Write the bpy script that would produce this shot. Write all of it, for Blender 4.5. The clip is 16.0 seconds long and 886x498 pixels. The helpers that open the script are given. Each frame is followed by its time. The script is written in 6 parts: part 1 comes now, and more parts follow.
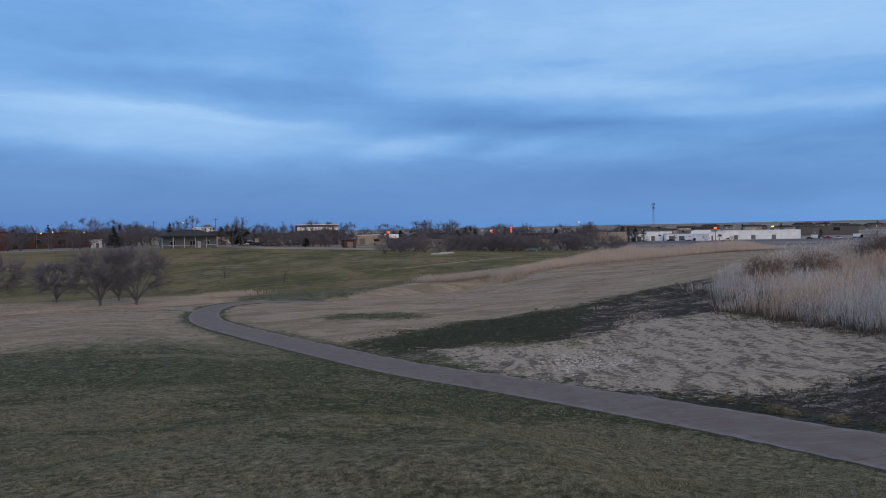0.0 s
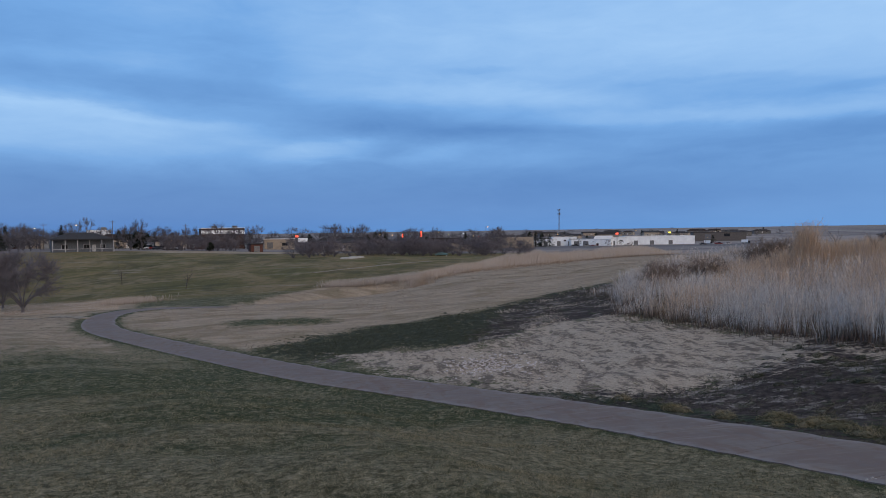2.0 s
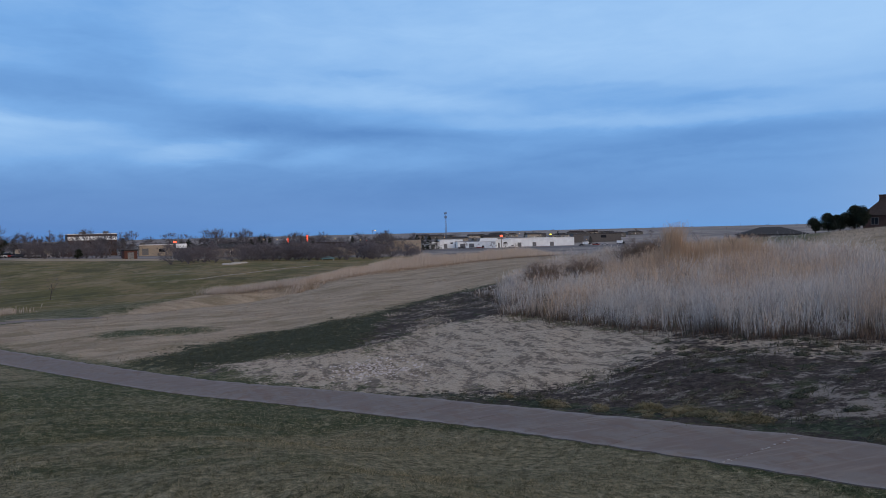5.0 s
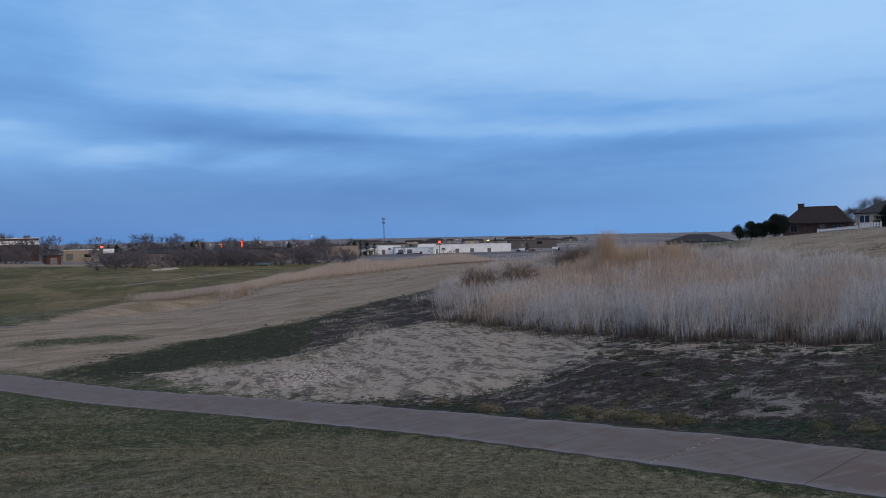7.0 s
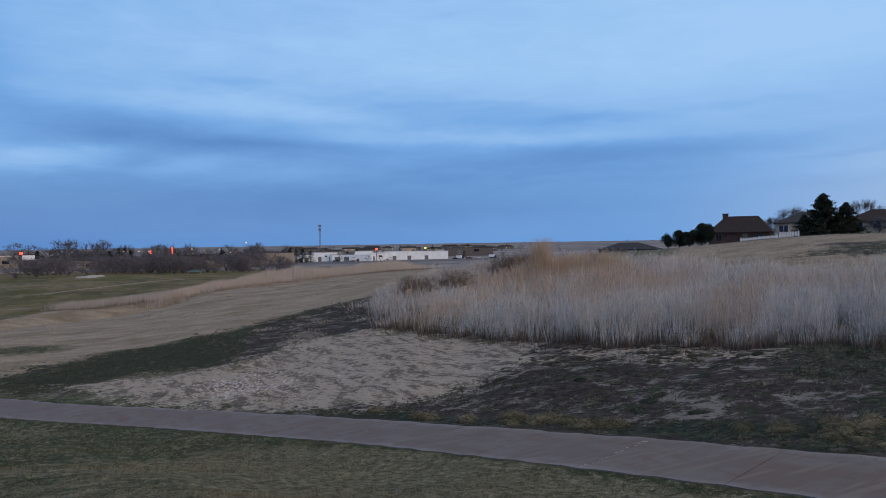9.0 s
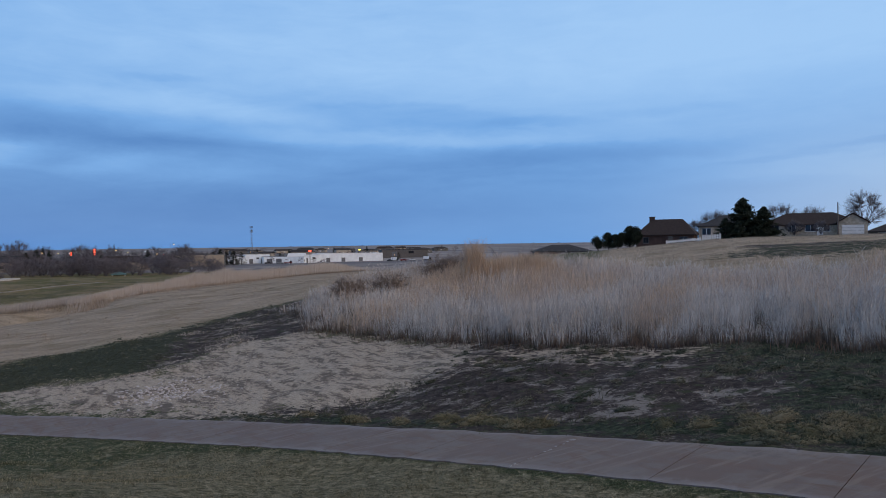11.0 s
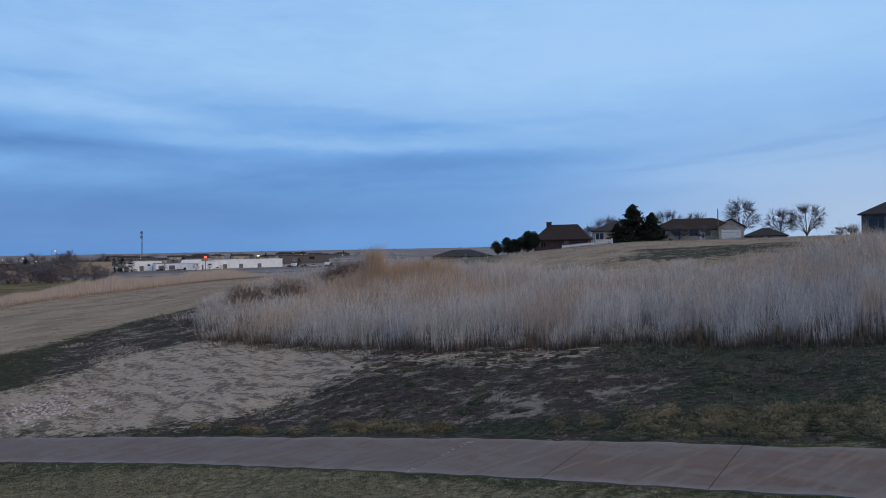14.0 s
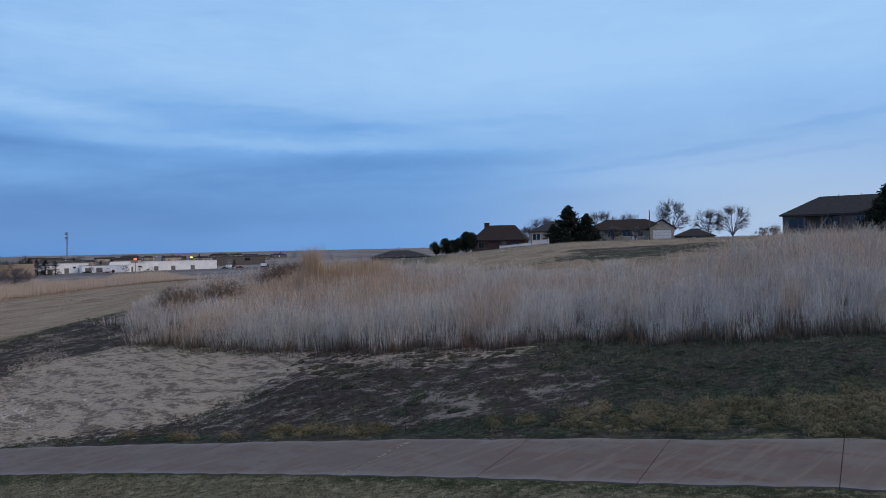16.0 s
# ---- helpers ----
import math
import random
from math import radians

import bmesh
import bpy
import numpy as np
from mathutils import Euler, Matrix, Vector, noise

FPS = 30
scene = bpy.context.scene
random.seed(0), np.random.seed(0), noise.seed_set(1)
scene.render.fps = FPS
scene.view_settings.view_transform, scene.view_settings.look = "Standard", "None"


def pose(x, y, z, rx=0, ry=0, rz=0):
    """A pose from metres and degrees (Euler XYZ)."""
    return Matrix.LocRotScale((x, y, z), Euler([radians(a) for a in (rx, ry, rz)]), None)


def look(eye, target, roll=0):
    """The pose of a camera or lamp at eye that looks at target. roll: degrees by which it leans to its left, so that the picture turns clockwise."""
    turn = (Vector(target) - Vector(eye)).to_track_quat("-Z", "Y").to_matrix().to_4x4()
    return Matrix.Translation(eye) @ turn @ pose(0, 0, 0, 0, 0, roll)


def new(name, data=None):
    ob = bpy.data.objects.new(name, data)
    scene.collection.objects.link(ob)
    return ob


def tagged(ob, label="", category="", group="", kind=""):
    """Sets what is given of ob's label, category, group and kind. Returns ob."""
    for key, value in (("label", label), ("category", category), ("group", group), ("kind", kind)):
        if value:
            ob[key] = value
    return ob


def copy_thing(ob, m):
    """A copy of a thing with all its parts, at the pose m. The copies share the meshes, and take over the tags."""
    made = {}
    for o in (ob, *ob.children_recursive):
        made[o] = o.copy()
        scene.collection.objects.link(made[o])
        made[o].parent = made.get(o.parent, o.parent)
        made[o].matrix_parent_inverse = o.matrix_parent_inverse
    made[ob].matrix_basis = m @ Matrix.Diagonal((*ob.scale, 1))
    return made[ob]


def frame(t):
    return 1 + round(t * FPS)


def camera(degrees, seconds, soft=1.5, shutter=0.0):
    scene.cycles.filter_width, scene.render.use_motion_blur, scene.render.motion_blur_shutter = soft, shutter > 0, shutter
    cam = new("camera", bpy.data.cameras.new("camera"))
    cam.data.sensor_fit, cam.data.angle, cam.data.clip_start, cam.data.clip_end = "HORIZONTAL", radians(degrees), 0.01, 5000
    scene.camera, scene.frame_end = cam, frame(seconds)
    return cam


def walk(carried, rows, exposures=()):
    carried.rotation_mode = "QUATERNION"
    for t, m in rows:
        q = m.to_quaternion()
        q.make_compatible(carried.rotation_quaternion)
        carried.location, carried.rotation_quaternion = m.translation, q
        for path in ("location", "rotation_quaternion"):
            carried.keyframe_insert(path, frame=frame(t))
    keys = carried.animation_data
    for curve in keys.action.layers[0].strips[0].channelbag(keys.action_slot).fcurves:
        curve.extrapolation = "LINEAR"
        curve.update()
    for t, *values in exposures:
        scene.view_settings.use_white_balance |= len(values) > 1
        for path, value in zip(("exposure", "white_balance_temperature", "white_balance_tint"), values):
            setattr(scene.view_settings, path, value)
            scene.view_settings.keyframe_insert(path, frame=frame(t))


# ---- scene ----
# The camera is held at arm's length by somebody who turns on the spot: bearing (clockwise from +y), pitch, lean.
cam = camera(63.70, 16.0, 0.8)
EYE, ARM = 1.6, 0.58
ROWS = [
    (0.0, 0.00, -1.65, -1.15),
    (0.5, 1.85, -1.63, -1.03),
    (1.0, 3.62, -1.56, -0.92),
    (1.5, 5.65, -1.52, -0.82),
    (2.0, 7.19, -1.42, -0.84),
    (2.5, 8.95, -1.33, -0.90),
    (3.0, 10.34, -1.29, -1.00),
    (3.5, 11.66, -1.30, -1.16),
    (4.0, 13.24, -1.31, -1.30),
    (6.5, 19.96, -1.11, -1.17),
    (7.0, 21.18, -0.95, -1.12),
    (7.5, 22.57, -0.80, -1.00),
    (8.0, 23.74, -0.68, -0.98),
    (8.5, 24.86, -0.56, -0.93),
    (9.0, 26.22, -0.44, -0.90),
    (11.5, 32.60, -0.37, -0.83),
    (12.0, 33.76, -0.33, -0.86),
    (12.5, 35.22, -0.21, -0.87),
    (13.0, 36.48, -0.11, -0.91),
    (13.5, 37.78, -0.06, -0.97),
    (14.0, 39.32, -0.08, -1.06),
    (14.5, 40.57, -0.11, -1.11),
    (15.0, 42.02, -0.09, -1.20),
    (15.5, 43.16, -0.09, -1.21),
    (16.0, 44.23, -0.12, -1.22),
]
walk(cam, [(t, pose(ARM * math.sin(radians(b)), ARM * math.cos(radians(b)), EYE, 90 + p, 0, -b) @ pose(0, 0, 0, 0, 0, roll)) for t, b, p, roll in ROWS])

# ---- light ----
WEST = radians(150)
world = bpy.data.worlds.new("dusk_sky")
scene.world = world
world.use_nodes = True


def sky_nodes(tree):
    """Layered evening cloud over a Nishita sky; brighter and warmer where the sun went down."""
    nd, ln = tree.nodes, tree.links
    nd.clear()

    def m(op, a, b=None, c=None, clamp=False):
        n = nd.new("ShaderNodeMath")
        n.operation, n.use_clamp = op, clamp
        for i, v in enumerate((a, b, c)):
            if v is None:
                continue
            if isinstance(v, (int, float)):
                n.inputs[i].default_value = v
            else:
                ln.new(v, n.inputs[i])
        return n.outputs[0]

    def ramp(v, lo, hi, a=0.0, b=1.0):
        n = nd.new("ShaderNodeMapRange")
        n.interpolation_type = "SMOOTHSTEP"
        ln.new(v, n.inputs[0])
        for i, x in zip((1, 2, 3, 4), (lo, hi, a, b)):
            n.inputs[i].default_value = x
        return n.outputs[0]

    def mixc(f, a, b):
        n = nd.new("ShaderNodeMix")
        n.data_type = "RGBA"
        ln.new(f, n.inputs[0]) if not isinstance(f, float) else setattr(n.inputs[0], "default_value", f)
        for i, v in ((6, a), (7, b)):
            if isinstance(v, tuple):
                n.inputs[i].default_value = (*v, 1)
            else:
                ln.new(v, n.inputs[i])
        return n.outputs[2]

    co = nd.new("ShaderNodeTexCoord").outputs["Generated"]
    sep = nd.new("ShaderNodeSeparateXYZ")
    ln.new(co, sep.inputs[0])
    x, y, z = sep.outputs
    el = m("MULTIPLY", m("ARCSINE", z), 57.2958)
    az = m("MULTIPLY", m("ARCTAN2", x, y), 57.2958)

    def fbm(sx, sy, scale, detail, off, dist=0.0, rough=0.55):
        cv = nd.new("ShaderNodeCombineXYZ")
        ln.new(m("MULTIPLY_ADD", az, sx, off), cv.inputs[0])
        ln.new(m("MULTIPLY", el, sy), cv.inputs[1])
        n = nd.new("ShaderNodeTexNoise")
        n.inputs["Scale"].default_value, n.inputs["Detail"].default_value = scale, detail
        n.inputs["Distortion"].default_value, n.inputs["Roughness"].default_value = dist, rough
        ln.new(cv.outputs[0], n.inputs["Vector"])
        return n.outputs["Fac"]

    warp_a = m("MULTIPLY_ADD", fbm(0.05, 0.14, 1.0, 3, 3.1), 6.0, -3.0)
    warp_e = m("MULTIPLY_ADD", fbm(0.10, 0.34, 1.0, 6, 9.7, 0.3, 0.62), 2.0, -1.0)
    wa, we = m("ADD", az, warp_a), m("ADD", el, warp_e)
    v = m("MULTIPLY_ADD", fbm(0.045, 0.22, 1.0, 6, 1.3, 0.4), 0.26, -0.13)
    v = m("ADD", v, m("MULTIPLY_ADD", fbm(0.10, 0.42, 1.0, 7, 5.3, 0.6, 0.58), 0.30, -0.15))
    v = m("ADD", v, m("MULTIPLY_ADD", fbm(0.24, 0.8, 1.0, 6, 15.3, 0.8, 0.58), 0.14, -0.07))
    v = m("MULTIPLY", v, m("MULTIPLY", ramp(az, 22.0, 50.0, 1.0, 0.6), ramp(el, 2.0, 6.0, 0.35, 1.0)))
    # cloud banks: bearing, height, half widths, slope, how much lighter or darker
    for a0, e0, wa0, we0, tilt, amp in BANKS:
        off = m("SUBTRACT", wa, a0)
        da = m("DIVIDE", off, wa0)
        de = m("DIVIDE", m("MULTIPLY_ADD", off, -tilt, m("SUBTRACT", we, e0)), we0)
        q = m("ADD", m("MULTIPLY", da, da), m("MULTIPLY", de, de))
        g = m("EXPONENT", m("MULTIPLY", m("POWER", q, 1.5), -0.8))
        v = m("MULTIPLY_ADD", g, amp, v)
    base = m("ADD", ramp(el, 2.0, 15.0, 0.15, 0.62), ramp(az, -20.0, 60.0, 0.0, 0.28))
    v = m("ADD", v, base, clamp=True)
    cr = nd.new("ShaderNodeValToRGB")
    ln.new(v, cr.inputs[0])
    e = cr.color_ramp.elements
    e[0].position, e[0].color = 0.10, (0.079, 0.226, 0.55, 1)
    e[1].position, e[1].color = 0.95, (0.345, 0.572, 0.90, 1)
    n = cr.color_ramp.elements.new(0.5)
    n.color = (0.165, 0.377, 0.755, 1)
    low = m("MULTIPLY", ramp(el, 12.0, 0.0), ramp(az, 40.0, 72.0))
    east = mixc(m("MULTIPLY", low, 0.85), cr.outputs[0], (0.44, 0.575, 0.77))
    # overhead and towards the sunset the cloud is paler and warmer
    wx, wy = math.sin(WEST), math.cos(WEST)
    side = m("ADD", m("MULTIPLY", x, wx), m("MULTIPLY", y, wy))
    high = mixc(ramp(el, 24.0, 60.0), east, OVERHEAD)
    west = mixc(ramp(side, 0.35, 0.9), high, mixc(ramp(el, 4.0, 50.0), SUNSET, OVERHEAD))
    nish = nd.new("ShaderNodeTexSky")
    nish.sky_type, nish.sun_disc = "NISHITA", False
    nish.sun_elevation, nish.sun_rotation = radians(3), WEST
    sky = mixc(0.985, nish.outputs[0], west)
    bg = nd.new("ShaderNodeBackground")
    bg.inputs["Strength"].default_value = 1.0
    ln.new(sky, bg.inputs["Color"])
    out = nd.new("ShaderNodeOutputWorld")
    ln.new(bg.outputs[0], out.inputs[0])


OVERHEAD = (0.46, 0.45, 0.50)
SUNSET = (1.05, 0.80, 0.66)
BANKS = [
    (-21, 7.7, 16, 2.0, -0.06, 0.45), (-16, 8.7, 8, 0.5, -0.07, 0.14), (-27, 9.2, 8, 0.35, 0.0, 0.10), (-2.2, 6.4, 4.2, 0.65, 0.07, 0.28), (6.4, 6.1, 2.8, 0.55, 0.10, 0.16), (13, 5.6, 4, 0.4, 0.0, 0.07),
    (-17, 11.2, 15, 0.9, -0.06, -0.17), (-8.5, 13.4, 4, 2.2, 0.0, -0.15), (-25, 14.0, 8, 1.2, 0.05, -0.10), (-27, 12.4, 9, 0.7, 0.0, 0.07), (-17, 16.2, 7, 1.4, 0.10, 0.06),
    (3, 8.5, 10, 1.3, -0.05, -0.20), (14, 7.4, 9, 0.9, -0.06, -0.17), (-1, 11.0, 7, 0.9, -0.03, 0.09), (10.5, 12.5, 3.2, 0.35, 0.05, -0.12), (13, 10.6, 8, 0.8, -0.07, 0.20), (23, 8.4, 8, 0.6, -0.02, 0.13),
    (31, 10.0, 7.5, 0.9, -0.02, -0.15), (39, 9.5, 4.5, 0.4, -0.03, -0.13), (27, 11.0, 5, 0.2, 0.0, -0.06), (40, 6.9, 13, 0.85, 0.01, -0.26), (30, 5.6, 12, 0.8, 0.0, -0.12), (46, 5.2, 7, 0.8, 0.0, -0.10), (26, 3.4, 22, 1.8, 0.0, -0.12), (36, 8.2, 7, 0.45, 0.0, 0.11), (38, 5.2, 8, 0.22, 0.01, 0.05),
    (64, 5.2, 12, 1.4, 0.02, 0.15), (57, 5.9, 5, 0.2, 0.05, -0.09), (65, 7.0, 7, 0.25, 0.10, -0.13), (73, 8.4, 5, 0.3, 0.12, -0.12), (70, 6.2, 7, 0.22, 0.08, -0.09), (55, 4.0, 5, 0.5, 0.0, -0.10), (-26, 16.0, 15, 4.0, 0.0, -0.17), (20, 15.5, 14, 3.0, 0.0, 0.10), (48, 14.5, 20, 3.0, 0.0, 0.08), (49, 9.9, 6, 0.3, 0.02, -0.05),
]
sky_nodes(world.node_tree)
sun = new("sun", bpy.data.lights.new("sun", "SUN"))
sun.data.energy, sun.data.angle, sun.data.color = 0.7, radians(60), (1.0, 0.84, 0.70)
sun.matrix_world = look((0, 0, 30), (-30 * math.sin(WEST), -30 * math.cos(WEST), 14))

# ---- lie of the land: height below the eye on nine bearings, by distance ----
BEARING = np.array([-60.0, -20, 0, 12, 25, 40, 55, 75, 110, 300])
RADIUS = np.array([0.0, 8, 16, 30, 50, 90, 150, 250, 600, 1500, 4000])
DROP = [
    (-1.6, -2.4, -3.4, -4.6, -5.8, -7.0, -7.0, -5.0, -7.0, -15, 0),
    (-1.6, -2.5, -3.6, -4.8, -5.6, -7.6, -8.0, -4.6, -7.5, -15, 0),
    (-1.6, -2.5, -3.7, -5.2, -5.6, -6.6, -6.0, -7.2, -11.0, -9, 0),
    (-1.6, -2.5, -4.0, -4.9, -4.9, -4.8, -6.4, -8.0, -12.5, -8, 0),
    (-1.6, -2.6, -3.8, -4.1, -3.75, -3.6, -5.0, -6.5, -12.5, -8, 0),
    (-1.6, -2.5, -3.3, -3.3, -2.6, -1.6, -2.4, -5.0, -11.0, -8, 0),
    (-1.6, -2.3, -2.8, -2.6, -1.7, 0.1, 0.5, 0.0, -4.0, -8, 0),
    (-1.6, -2.3, -2.2, -1.8, -0.9, 0.5, 1.1, 1.0, 0.0, -4, 0),
    (-1.6, -1.7, -1.5, -1.0, 0.0, 1.0, 2.0, 2.0, 2.0, 0, 0),
]
DROP = np.array(DROP + DROP[:1])


def slopes(xs, ys):
    d = np.diff(ys, axis=-1) / np.diff(xs)
    mid = np.where(d[..., 1:] * d[..., :-1] > 0, (d[..., 1:] + d[..., :-1]) / 2, 0)
    return np.concatenate([d[..., :1], mid, d[..., -1:]], -1)


def hermite(xs, ys, ms, x):
    """Smooth curve through the rows of ys (last axis) at x, one row for each x."""
    i = np.clip(np.searchsorted(xs, x) - 1, 0, len(xs) - 2)
    h = xs[i + 1] - xs[i]
    t = np.clip((x - xs[i]) / h, 0, 1)
    r = np.arange(len(x))
    return ((2 * t**3 - 3 * t**2 + 1) * ys[r, i] + (t**3 - 2 * t**2 + t) * h * ms[r, i]
            + (3 * t**2 - 2 * t**3) * ys[r, i + 1] + (t**3 - t**2) * h * ms[r, i + 1])


def hills(x, y):
    x, y = np.atleast_1d(np.asarray(x, float)), np.atleast_1d(np.asarray(y, float))
    b = np.degrees(np.arctan2(x, y))
    b = np.where(b < -60, b + 360, b)
    r = np.hypot(x, y)
    i = np.clip(np.searchsorted(BEARING, b) - 1, 0, len(BEARING) - 2)
    t = np.clip((b - BEARING[i]) / (BEARING[i + 1] - BEARING[i]), 0, 1)
    lr = np.log(RADIUS + 12)
    ms = slopes(lr, DROP)
    tw = (t * t * (3 - 2 * t) * 0.5 + t * 0.5)[:, None]
    rows, slope = DROP[i] * (1 - tw) + DROP[i + 1] * tw, ms[i] * (1 - tw) + ms[i + 1] * tw
    return hermite(lr, rows, slope, np.log(np.minimum(r, 4000) + 12)) + 1.6


# ---- the trail's middle line: x, y, height ----
TRAIL = np.array([
    (9.6, -16, -0.2), (10.2, -8, -0.3), (10.2, -3, -0.55), (9.85, 0.4, -0.72), (9.35, 2.7, -0.9), (8.73, 4.81, -1.15), (7.69, 7.99, -1.5),
    (6.37, 12.0, -2.0), (4.95, 15.9, -2.5), (1.86, 21.4, -3.05), (-1.37, 25.9, -3.4), (-4.9, 31.3, -3.7), (-10.3, 39.2, -4.0),
    (-15.4, 47.0, -4.22), (-17.9, 53.5, -4.35), (-18.8, 59.5, -4.5), (-17.4, 65.0, -4.75), (-12.5, 70.5, -5.3), (-5.0, 75.5, -6.2), (4, 82, -6.8)])
TRAIL_WIDTH = 1.85


def smooth_line(pts, step=0.3):
    """A rounded line through pts, cut at even steps."""
    p = np.vstack([2 * pts[0] - pts[1], pts, 2 * pts[-1] - pts[-2]])
    out = []
    for a, b, c, d in zip(p, p[1:], p[2:], p[3:]):
        for t in np.linspace(0, 1, 24, endpoint=False):
            out.append(0.5 * (2 * b + (c - a) * t + (2 * a - 5 * b + 4 * c - d) * t**2 + (3 * b - a - 3 * c + d) * t**3))
    out = np.array(out + [pts[-1]])
    s = np.concatenate([[0], np.cumsum(np.linalg.norm(np.diff(out[:, :2], axis=0), axis=1))])
    u = np.arange(0, s[-1], step)
    return np.stack([np.interp(u, s, out[:, i]) for i in range(out.shape[1])], 1)


LINE = smooth_line(TRAIL)
COARSE = LINE[::3]
HEADING = np.gradient(COARSE, axis=0)


def to_trail(x, y):
    """Distance from the trail's middle, and the trail's height there."""
    d = np.full(len(x), 99.0)
    z = np.zeros(len(x))
    close = np.nonzero((np.abs(x) < 40) & (y > -30) & (y < 95))[0]
    for k in range(0, len(close), 20000):
        i = close[k:k + 20000]
        dd = (x[i, None] - COARSE[None, :, 0]) ** 2 + (y[i, None] - COARSE[None, :, 1]) ** 2
        j = dd.argmin(1)
        along = ((x[i] - COARSE[j, 0]) * HEADING[j, 0] + (y[i] - COARSE[j, 1]) * HEADING[j, 1]) / (HEADING[j, 0] ** 2 + HEADING[j, 1] ** 2)
        d[i], z[i] = np.sqrt(dd[np.arange(len(i)), j]), COARSE[j, 2] + HEADING[j, 2] * np.clip(along, -1, 1)
    return d, z


def ground(x, y, bed=True):
    """Height of the ground; under the trail it is cut a little lower."""
    x, y = np.atleast_1d(np.asarray(x, float)), np.atleast_1d(np.asarray(y, float))
    z = hills(x, y)
    d, tz = to_trail(x, y)
    w = np.clip((d - 1.3) / 5.5, 0, 1)
    w = w * w * (3 - 2 * w)
    z = z * w + (tz - (0.018 if bed else 0.0)) * (1 - w)
    r = np.hypot(x, y)
    far = np.clip((r - 60) / 60, 0, 1)
    z += (1 - far) * np.clip((d - 1.0) / 2, 0, 1) * 0.035 * (np.sin(x * 1.3 + 1.7 * np.sin(y * 0.9)) + np.sin(y * 1.7 + 1.1 * np.sin(x * 0.7)))
    return z


# ---- helpers for meshes ----
def box(bm, x0, x1, y0, y1, z0, z1):
    vs = [bm.verts.new(p) for p in ((x0, y0, z0), (x1, y0, z0), (x1, y1, z0), (x0, y1, z0), (x0, y0, z1), (x1, y0, z1), (x1, y1, z1), (x0, y1, z1))]
    for f in ((3, 2, 1, 0), (4, 5, 6, 7), (0, 1, 5, 4), (1, 2, 6, 5), (2, 3, 7, 6), (3, 0, 4, 7)):
        bm.faces.new([vs[i] for i in f])
    return bm


def block(*dims):
    return box(bmesh.new(), *dims)


def tube(bm, a, b, ra, rb, n=6, cap=True):
    """A tapered round bar from a to b."""
    a, b = Vector(a), Vector(b)
    q = (b - a).to_track_quat("Z", "Y")
    rings = []
    for c, r in ((a, ra), (b, rb)):
        rings.append([bm.verts.new(c + q @ Vector((r * math.cos(6.2832 * k / n), r * math.sin(6.2832 * k / n), 0))) for k in range(n)])
    for k in range(n):
        bm.faces.new((rings[0][k], rings[0][(k + 1) % n], rings[1][(k + 1) % n], rings[1][k]))
    if cap:
        bm.faces.new(rings[0][::-1])
        bm.faces.new(rings[1])
    return bm


def part(name, bm, material, parent=None, label="", bevel=0.0, smooth=False):
    """Links a bmesh as one mesh object, under a thing if one is given."""
    if bevel:
        bmesh.ops.bevel(bm, geom=bm.edges[:], offset=bevel, segments=1, affect="EDGES", clamp_overlap=True)
    me = bpy.data.meshes.new(name)
    if smooth:
        for f in bm.faces:
            f.smooth = True
    bm.to_mesh(me)
    bm.free()
    me.materials.append(material)
    ob = new(name, me)
    ob.parent = parent
    return tagged(ob, label)


def arrays(name, verts, faces, material, attrs=None, smooth=False):
    """A mesh object from arrays of vertices and of triangles or quads."""
    verts, faces = np.asarray(verts, np.float32), np.asarray(faces, np.int32)
    me = bpy.data.meshes.new(name)
    n = faces.shape[1]
    me.vertices.add(len(verts))
    me.vertices.foreach_set("co", verts.ravel())
    me.loops.add(faces.size)
    me.loops.foreach_set("vertex_index", faces.ravel())
    me.polygons.add(len(faces))
    me.polygons.foreach_set("loop_start", np.arange(0, faces.size, n, dtype=np.int32))
    if smooth:
        me.polygons.foreach_set("use_smooth", np.ones(len(faces), bool))
    for key, val in (attrs or {}).items():
        at = me.attributes.new(key, "FLOAT", "POINT")
        at.data.foreach_set("value", np.asarray(val, np.float32))
    me.update(calc_edges=True)
    me.materials.append(material)
    return new(name, me)


def base(name, m, label, category, group=""):
    """An empty at a thing's foot, to which its parts are tied."""
    ob = new(name)
    ob.empty_display_size = 0.2
    ob.matrix_world = m
    return tagged(ob, label, category, group)


def at(b, r, dz=0.0, turn=None):
    """The pose on the ground at bearing b (degrees) and r metres out; it faces the middle unless turn is given."""
    x, y = r * math.sin(radians(b)), r * math.cos(radians(b))
    return pose(x, y, float(ground(x, y)[0]) + dz, 0, 0, -b if turn is None else turn)


